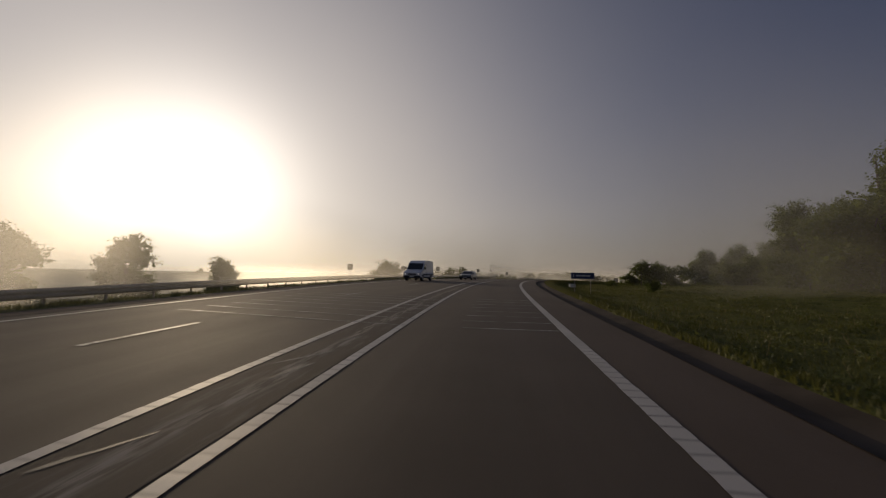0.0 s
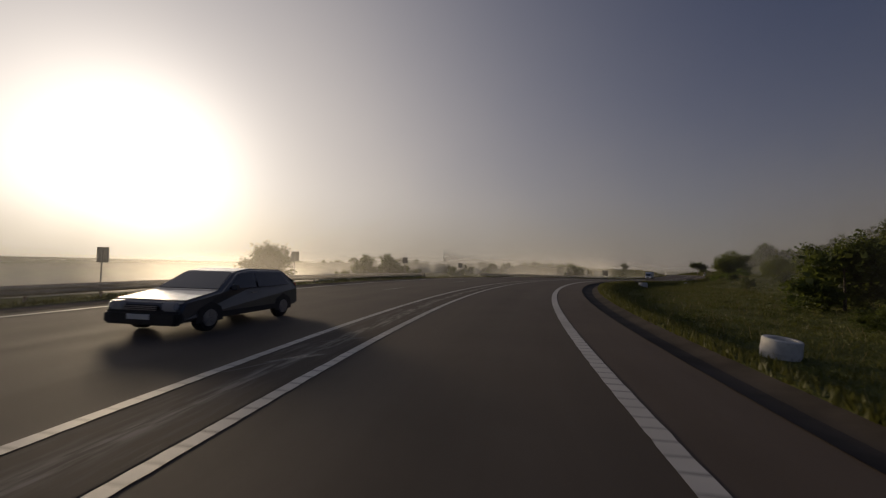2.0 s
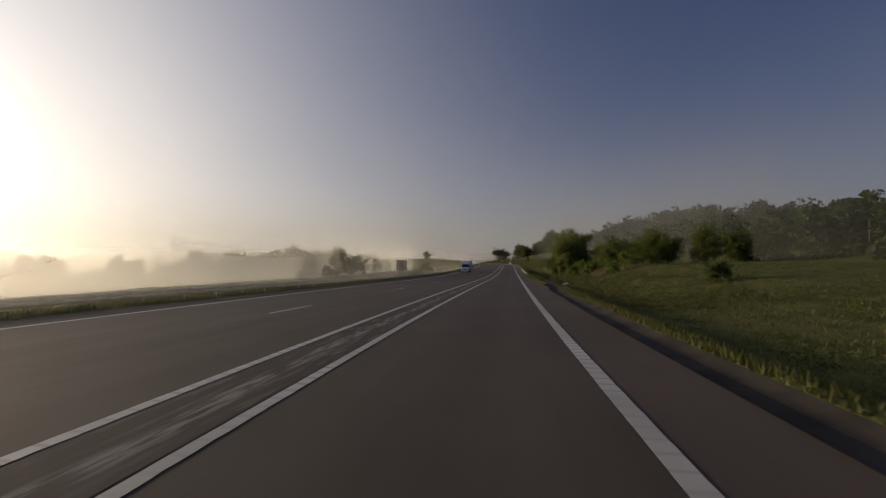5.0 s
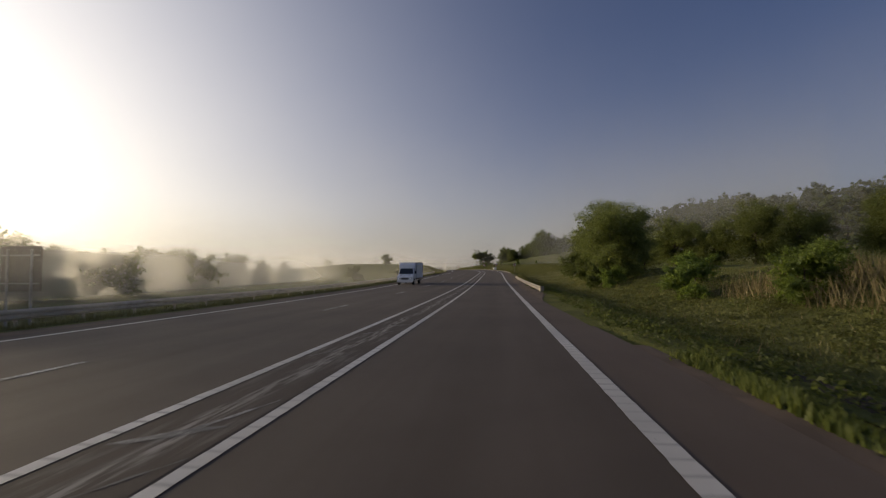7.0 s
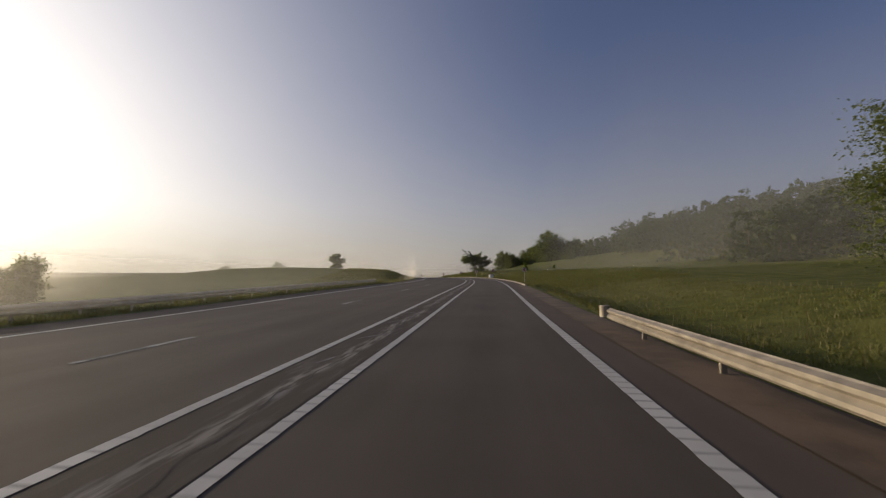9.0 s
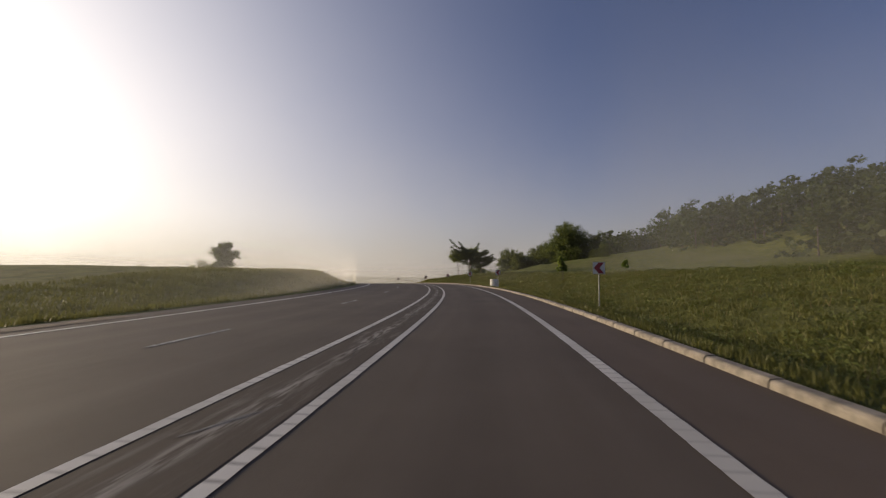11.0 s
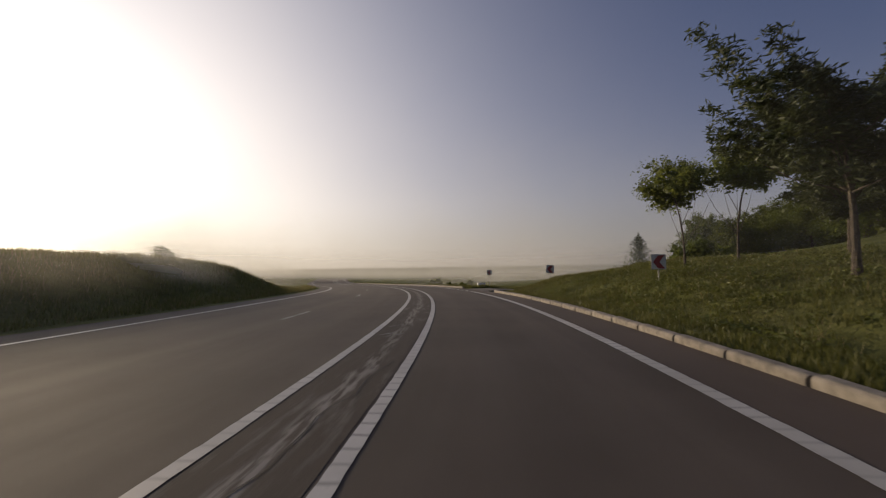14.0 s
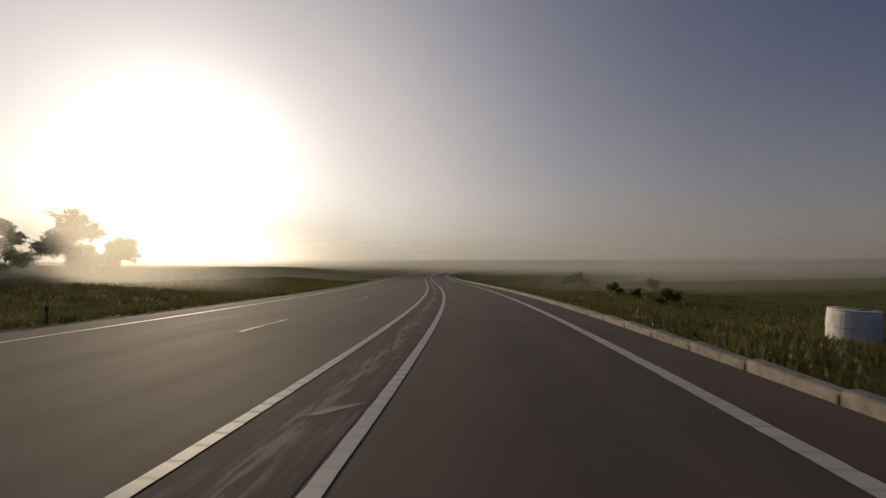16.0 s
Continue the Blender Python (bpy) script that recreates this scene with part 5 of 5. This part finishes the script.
pine_tree(31, 7.1, "wind-bent dark pine with level branches on the bank", 335.5, 12.4, heading(335), -1, 0.3,
          [(-4.3, 0.3, 7.6), (-4.4, -0.8, 6.2), (-3.6, 1.0, 5.4), (-2.6, -0.5, 7.2), (2.2, 0.4, 7.1), (3.6, -0.6, 5.6), (0.3, 0.8, 5.7), (-3.2, -1.2, 4.0)])
pine_tree(32, 6.0, "second dark pine with a bare trunk on the bank", 339.5, 16.6, heading(335), 1)
again(shrub, 363, 30, 0, 1.7, "leafy bush behind the bank")
again(shrub, 366, 33, 80, 1.5, "leafy bush behind the bank")


def marker_post(s, lat):
    """A short roadside post with a dark top."""
    g = ground_at(s, lat)
    post = base("marker_post", g, heading(s), label="short dark roadside marker post in low grass", category="marker post")
    part("shaft", box((0.09, 0.05, 0.62), (0, 0, 0.18), 0.012), OLD_CONCRETE, post)
    part("cap", box((0.095, 0.055, 0.14), (0, 0, 0.42), 0.012), GUTTER, post, "dark painted top")


marker_post(379.2, -10.8)
rowan = set_down(broadleaf("rowan_tree", 18, 6.0, 2.4, 2.6, 6500, 0.115, LEAF_MID, 40, 0.06, (-0.16, 0)), 345.4, 14.0, heading(343), 1.0, "light-leaved small tree with a thin trunk")
again(rowan, 344.6, 16.4, heading(343) + 170, 1.08)
fir_tree(41, 8.9, 3.5, 400.8, 60.8, "lone young fir in the misty field")
again(ash, 410, -36, 60, 0.84, "dark round tree on the misty bank")
again(elm, 437, -50, 150, 0.55, "faint round tree deep in the mist")
again(young, 406.3, -38.6, 40, 1.55, "thin tall tree in the mist")
again(shrub, 405, -37, 40, 0.8, "dark bush beside a round tree in the mist")
for s, lat, a, k in ((396, 15, 0, 0.42), (403, 16.5, 80, 0.36), (410, 18, 160, 0.40), (424, 20.5, 20, 0.45), (417, 26, 240, 0.5), (440, 24, 0, 0.6), (452, 30, 90, 0.8)):
    again(shrub, s, lat, a, k, "low dark bush in the misty field")


# ---- far woods, hedges and grass ----
def woods(name, places, label, mat, rng, cards=460, leaf=0.36):
    out, stems = [], bmesh.new()
    for x, y, z, h, w in places:
        p, cl = crown_points(rng, 18, cards, h, w, -h * 0.1)
        out.append(leaves(p, leaf * np.where(rng.uniform(0, 1, cards) < 0.5, 2.6, 1.0), rng) + np.array([x, y, z]))
        rod((x, y, z - 0.4), (x, y, z + h * 0.6), h * 0.02, h * 0.008, 5, stems)
    ob = mesh_part(name, fast_mesh(name, np.concatenate(out), 4), mat)
    tagged(ob, label, "trees", kind="stuff")
    tagged(part(name + "_trunks", stems, BARK), "dark trunks under distant trees", "trunks", kind="stuff")


rng = np.random.default_rng(5)
spots = []
while len(spots) < 760:
    u, v = rng.uniform(40, 190), rng.uniform(-190, 330)
    edge = 60 - 14 * smooth(v, 40, 200) + 8 * math.sin(v * 0.06) + 5 * math.sin(v * 0.17)
    if u < edge or rng.uniform() < (u - edge) / 110:
        continue
    x, y = 85 + 0.82 * u + 0.57 * v, 196 - 0.57 * u + 0.82 * v
    s, lat = (float(a[0]) for a in near_road(np.array([x]), np.array([y])))
    if y - (325 + 0.35 * (x - 141)) > 45 or lat < 34:
        continue
    z = float(np.interp(s, S, RZ) + relief(np.array(s), np.array(lat), np.array(x), np.array(y)))
    spots.append((x, y, z, rng.uniform(6.5, 10.5), rng.uniform(3.6, 5.6)))
for k in range(60):
    s, lat = rng.uniform(366, 402), rng.uniform(122, 178)
    spots.append((*ground_at(s, lat), rng.uniform(14, 19), rng.uniform(5, 7)))
woods("hillside_wood", spots, "dense green wood on the misty hillside", WOOD_LEAF, rng)
spots = []
for k in range(46):
    f = k / 45
    s, lat = 150 + 75 * f, -58 + 8 * math.sin(k * 0.9) - 14 * (1 - f)
    g = ground_at(s, lat)
    tall = 0.42 + 0.4 * float(smooth(f, 0.45, 0.8))
    spots.append((*g, tall * rng.uniform(3.5, 6.5), (0.3 + 0.7 * tall) * rng.uniform(2.2, 3.6)))
for k in range(40):
    s, lat = 20 + 4.2 * k, -72 - 10 * rng.uniform()
    g = ground_at(s, lat)
    spots.append((*g, rng.uniform(2, 4), rng.uniform(1.8, 3.2)))
woods("hedgerow", spots, "pale hedgerow dissolving in the mist", LEAF, rng, 360, 0.42)


def grass(name, count, s0, s1, lat_of, tall, mat, label, rng, width=0.022):
    s = rng.uniform(s0, s1, count)
    lat = lat_of(rng.uniform(0, 1, count), s)
    tuft = 0.5 + 0.5 * np.sin(s * 2.1 + np.sin(lat * 3.0) * 2) * np.sin(lat * 2.7 + s * 0.6)
    keep = rng.uniform(0, 1, count) < 0.35 + 0.65 * tuft
    s, lat, tuft = s[keep], lat[keep], tuft[keep]
    p = ground_at(s, lat)
    n = len(s)
    h = tall * rng.uniform(0.45, 1.1, n) * (0.6 + 0.6 * tuft)
    a = rng.uniform(0, 2 * np.pi, n)
    w = width * rng.uniform(0.7, 1.5, n)
    side = np.stack([np.cos(a) * w, np.sin(a) * w, np.zeros(n)], 1)
    bend = rng.normal(size=(n, 2)) * 0.28 * h[:, None]
    tip = p + np.stack([bend[:, 0], bend[:, 1], h], 1)
    p[:, 2] -= 0.03
    ob = mesh_part(name, fast_mesh(name, np.stack([p - side, p + side, tip], 1), 3), mat)
    tagged(ob, label, "grass", kind="stuff")


grass("grass", 260000, -4, 250, lambda f, s: 5.85 + 0.75 * smooth(s, 142, 156) - 1.0 * smooth(s, 168, 178) * (1 - smooth(s, 185, 190)) + 13 * f ** 1.5, 0.14, GRASS, "rough green grass beside the shoulder", rng, 0.017)
grass("grass", 234000, 250, 351.8, lambda f, s: 5.75 - 0.4 * smooth(s, 290, 330) + 15 * f ** 1.4, 0.18, GRASS, "green grass on the sloping bank", rng, 0.017)
grass("grass", 90000, 370, 470, lambda f, s: 5.3 + 18 * f ** 1.5, 0.28, GRASS, "low green grass in the misty field", rng)
grass("grass", 16000, 351.8, 356.5, lambda f, s: 6.9 + 0.9 * np.clip(s - 354.5, 0, 9) + 13 * f ** 1.3, 0.24, GRASS, "rough grass on the end of the bank", rng)
grass("grass", 5000, 356.5, 362.5, lambda f, s: 9.0 + 1.25 * (s - 356.5) + 10 * f, 0.22, GRASS, "thin grass beside the earth side road", rng)
grass("grass", 42000, 362.2, 371, lambda f, s: 5.3 + 1.35 * np.clip(s - 361.6, 0, 12) * f, 0.26, GRASS, "low grass beyond the earth side road", rng)
grass("grass", 120000, -10, 270, lambda f, s: -10.5 - 6 * f ** 1.4, 0.19, GRASS, "dusty grass along the far crash barrier", rng)
grass("grass", 120000, 266, 440, lambda f, s: -10.6 - 14 * f ** 1.2, 0.30, GRASS, "grass on the cut bank across the road", rng)
grass("dry_stalks", 34000, 300, 420, lambda f, s: -10.6 - 13 * f ** 1.2, 0.34, DRY_GRASS, "dry brown grass on the cut bank", rng, 0.016)
grass("dry_stalks", 9000, 0, 400, lambda f, s: 7.2 + 15 * f ** 1.3, 0.42, DRY_GRASS, "scattered dry yellow stalks among the grass", rng, 0.012)
grass("grass", 9000, 152, 171, lambda f, s: 5.14 + 0.55 * f, 0.17, TUFT, "bright tufts of grass at the asphalt edge", rng, 0.022)
grass("weeds", 26000, 20, 240, lambda f, s: 5.85 + 0.75 * smooth(s, 142, 156) - 0.9 * smooth(s, 168, 178) + 2.2 * f, 0.18, GRASS, "low green weeds along the gutter", rng, 0.028)


def herbs(count, s0, s1, lat_of, size, tall, mat, label, rng, each=46):
    """Low leafy weeds in many uneven clumps."""
    s = rng.uniform(s0, s1, count)
    lat = lat_of(rng.uniform(0, 1, count), s)
    r = size * rng.uniform(0.4, 1.2, count) ** 1.5
    who = np.repeat(np.arange(count), each)
    a, k = rng.uniform(0, 2 * np.pi, len(who)), rng.uniform(0, 1, len(who)) ** 0.6
    ds, dl = np.cos(a) * k * r[who], np.sin(a) * k * r[who]
    p = ground_at(s[who] + ds, lat[who] + dl)
    p[:, 2] += tall * (0.25 + 0.75 * rng.uniform(0, 1, len(who))) * (1 - 0.75 * k ** 2) * (r[who] / size) * rng.uniform(0.5, 1.0, len(who))
    ob = mesh_part("weeds", fast_mesh("weeds", leaves(p, 0.085, rng, 0.4, 0.3), 4), mat)
    tagged(ob, label, "weeds", kind="stuff")


grass("dry_stalks", 2600, 175.0, 187.0, lambda f, s: 13.3 + 5.5 * f, 1.15, DRY_GRASS, "patch of tall dry reeds on the ditch bank", rng, 0.02)
herbs(1500, 0, 190, lambda f, s: 7.2 + 20 * f ** 1.3, 0.8, 0.34, HERB, "low leafy weeds scattered over the meadow", rng)
herbs(420, 140, 200, lambda f, s: 8.2 + 8 * f, 0.9, 0.75, HERB, "tall leafy weeds on the ditch bank", rng, 80)
# these take the tree-leaf colour, darker than the other weeds
herbs(260, 168, 204, lambda f, s: 5.5 + 2.6 * f, 0.6, 0.34, LEAF, "dark green weeds low in the ditch", rng, 60)
herbs(1500, 252, 350, lambda f, s: 6.6 + 16 * f ** 1.2, 0.8, 0.30, HERB, "low leafy weeds on the sloping bank", rng)
herbs(120, 334, 352, lambda f, s: 7.0 + 9 * f, 0.8, 0.62, HERB, "tall leafy weeds on the end of the bank", rng, 90)
herbs(700, 365, 440, lambda f, s: 6.6 + 18 * f, 0.8, 0.28, HERB, "low leafy weeds in the misty field", rng)
herbs(500, 268, 400, lambda f, s: -11.5 - 11 * f, 0.9, 0.26, HERB, "low leafy weeds on the cut bank", rng)

# ---- kerb stones ----
def kerb_mesh(length):
    bm = bmesh.new()
    prof = [(0.0, -0.12), (0.0, 0.075), (0.04, 0.115), (0.21, 0.12), (0.23, -0.12)]
    a = [bm.verts.new((x, 0.0025, z)) for x, z in prof]
    b = [bm.verts.new((x, length - 0.0025, z)) for x, z in prof]
    k = len(prof)
    bm.faces.new(a), bm.faces.new(list(reversed(b)))
    for i in range(k):
        bm.faces.new((a[(i + 1) % k], a[i], b[i], b[(i + 1) % k]))
    bmesh.ops.recalc_face_normals(bm, faces=bm.faces)
    bmesh.ops.bevel(bm, geom=[e for e in bm.edges if e.verts[0].co.z > 0 and e.verts[1].co.z > 0 and abs(e.verts[0].co.y - e.verts[1].co.y) > 0.5], offset=0.014, segments=1, affect="EDGES")
    me = bpy.data.meshes.new("kerb_stone")
    bm.to_mesh(me), bm.free()
    me.materials.append(KERB)
    return me


stone = kerb_mesh(1.5)
for name, a, b in (("kerb", 252, 352.0), ("kerb", 364.0, 455)):
    kerb = base(name, at(a, 5.35), 0, label="weathered beige concrete kerb with grass behind", category="kerb", kind="structure")
    o = np.array(kerb.matrix_basis.translation)
    for q in np.arange(a, b, 1.5):
        lat = 5.35 - 0.5 * float(smooth(q, 290, 330))
        ob = mesh_part("kerb_stone", stone, None, kerb)
        ob.matrix_basis = pose(*(at(q, lat) - o), 0.12 * math.sin(q * 3.1), 0.35 * math.sin(q * 5.3), heading(q))


# ---- mist banks lying over the fields ----
def mist_material():
    m, n = material("morning_mist")
    uv = n.add("ShaderNodeUVMap").outputs[0]
    sep = n.add("ShaderNodeSeparateXYZ")
    n.link(uv, sep.inputs[0])
    where = n.add("ShaderNodeTexCoord").outputs["Object"]
    drift = n.noise(where, 0.03, 3.0, 0.5)
    fade = n.math("POWER", n.math("SUBTRACT", 1.0, sep.outputs["Y"], True), 1.9)
    thick = n.add("ShaderNodeAttribute", attribute_type="OBJECT", attribute_name="thickness").outputs["Fac"]
    soft = n.add("ShaderNodeAttribute", attribute_type="OBJECT", attribute_name="ends").outputs["Fac"]
    ends = n.math("MULTIPLY", n.remap(sep.outputs["X"], 0.0, soft), n.remap(n.math("SUBTRACT", 1.0, sep.outputs["X"]), 0.0, soft))
    tall = n.add("ShaderNodeAttribute", attribute_type="OBJECT", attribute_name="height").outputs["Fac"]
    lift = n.add("ShaderNodeAttribute", attribute_type="OBJECT", attribute_name="lift").outputs["Fac"]
    foot = n.add("ShaderNodeAttribute", attribute_type="OBJECT", attribute_name="foot").outputs["Fac"]
    over = n.math("SUBTRACT", n.math("MULTIPLY", sep.outputs["Y"], n.math("ADD", tall, 0.6)), 0.6)
    fade = n.math("MULTIPLY", n.math("MULTIPLY", fade, ends), n.remap(over, n.math("ADD", lift, -0.3), n.math("ADD", n.math("MULTIPLY", lift, 2.2), foot)))
    deep = n.math("MULTIPLY", n.math("MULTIPLY", fade, thick), n.remap(drift, 0.25, 0.75, 0.75, 1.15))
    f = n.math("SUBTRACT", 1.0, n.math("POWER", 2.718, n.math("MULTIPLY", deep, -1.0)))
    # light scattered evenly, and more of it onwards
    d, t, r = n.add("ShaderNodeBsdfDiffuse"), n.add("ShaderNodeBsdfTranslucent"), n.add("ShaderNodeBsdfRefraction")
    for b in (d, t, r):
        b.inputs["Color"].default_value = (0.84, 0.83, 0.80, 1)
    r.inputs["Roughness"].default_value, r.inputs["IOR"].default_value = 0.75, 1.3
    both, on, clear, mix = n.add("ShaderNodeMixShader"), n.add("ShaderNodeMixShader"), n.add("ShaderNodeBsdfTransparent"), n.add("ShaderNodeMixShader")
    both.inputs[0].default_value, on.inputs[0].default_value = 0.7, 0.45
    n.link(d.outputs[0], both.inputs[1]), n.link(t.outputs[0], both.inputs[2])
    n.link(both.outputs[0], on.inputs[1]), n.link(r.outputs[0], on.inputs[2])
    n.link(f, mix.inputs[0]), n.link(clear.outputs[0], mix.inputs[1]), n.link(on.outputs[0], mix.inputs[2])
    out = n.add("ShaderNodeOutputMaterial")
    n.link(mix.outputs[0], out.inputs["Surface"])
    return m


MIST = mist_material()


def mist_bank(s, lat, height, thickness, label, lift=0.0, ends=0.08, foot=2.2):
    """A hanging sheet of mist over the given line of s and lat; it thins out over the lowest foot metres."""
    s, lat = np.broadcast_arrays(np.asarray(s, float), np.asarray(lat, float))
    g = ground_at(s, lat)
    pad = np.pad(g[:, 2], 6, mode="edge")
    g[:, 2] = np.convolve(pad, np.ones(13) / 13, "valid")
    rows = (0.0, 1.0)
    v = np.stack([g + np.array([0, 0, -0.6 + (height + 0.6) * r]) for r in rows], 1)
    along = np.linspace(0, 1, len(s))
    uv = np.stack([np.stack([along, np.full(s.shape, r)], -1) for r in rows], 1)
    f = [(2 * i, 2 * i + 2, 2 * i + 3, 2 * i + 1) for i in range(len(s) - 1)]
    ob = mesh_part("mist_bank", mesh_of("mist_bank", v.reshape(-1, 3), f, True, uv.reshape(-1, 2)), MIST)
    ob["thickness"], ob["height"], ob["lift"], ob["ends"], ob["foot"] = thickness, height, lift, ends, foot
    tagged(ob, label, "mist", kind="stuff")


def mist_line(points, height, thickness, label, ends=0.25, foot=2.2):
    s, lat = near_road(points[:, 0], points[:, 1])
    mist_bank(s, lat, height, thickness, label, 0.0, ends, foot)


FIELD = "pale morning mist over the low field"
# low field left of the first bend and of the straight: along it and across it
# this first sheet is mist and also stands in for windscreen glare
mist_bank(np.arange(-88, 276, 6.0), -10.4, 5.5, 0.28, "thin ground mist and added sun glare beyond the far road edge", 0, 0.2, 0.5)
mist_bank(np.arange(104, 240, 5.0), -22, 18, 0.27, "thin mist behind the far crash barrier", 0, 0.3, 1.0)
mist_bank(np.arange(122, 240, 5.0), -24.5, 9, 0.9, FIELD, 0, 0.2, 0.6)
mist_bank(np.arange(-88, 290, 6.0), -60, 7, 2.4, FIELD, 0, 0.22, 0.6)
for s, far, height, ends in ((22, -64, 16, 0.15), (112, -64, 24, 0.2), (304, -110, 20, 0.1)):
    mist_bank(s, np.arange(far, -11, 2.0), height, 0.28, FIELD, 0, ends, 0.6)
# along the cut bank of the second bend
mist_bank(346, np.arange(-34, -9, 1.5), 7.0, 0.5, FIELD, 0, 0.15, 0.5)
for s, thick in ((363, 0.40), (397, 0.28)):
    mist_bank(s, np.arange(-64, -9, 2.0), 13, thick, FIELD, 0, 0.12, 0.6)
# veils the bank's face as mist, and in place of glare on the windscreen
mist_bank(np.arange(262, 346, 3.0), -10.5, 5.5, 0.30, "thin ground mist and added sun glare along the cut bank", 0, 0.35, 0.4)
# inside the first bend, and before the wooded hill
for s, lat, far, height in ((36, 12, 74, 30), (72, 14, 90, 40), (104, 12, 100, 50), (264, 13, 130, 60), (298, 13, 130, 60)):
    mist_bank(s, np.arange(lat, far, 3.0), height, 0.27, "grey mist thinning over the meadow", 0, 0.2 if s < 200 else 0.1, 0.8)
for lat in (46,):
    mist_bank(np.arange(135, 300, 4.0), lat, 52, 0.2, "grey mist hanging before the wooded hill", 0, 0.35, 1.0)
mist_bank(np.arange(284, 352, 4.0), 9.5, 16, 0.16, "thin mist before the pines on the bank", 0, 0.5)
# wide curves of mist round the end of the walk
for r, height, thick, label in ((50, 22, 0.28, "mist bank lying across the road ahead"),
                                (92, 8, 0.8, "low mist drifting over the fields ahead"), (142, 15, 2.4, "thick mist hiding the land ahead")):
    a = np.radians(np.arange(-82, 118 if r > 100 else 3 if r < 60 else -8, 3.0))
    mist_line(np.stack([143 - r * np.sin(a), 326 + r * np.cos(a)], -1), height, thick, label, 0.2, 0.4 if r < 100 else 4.0)
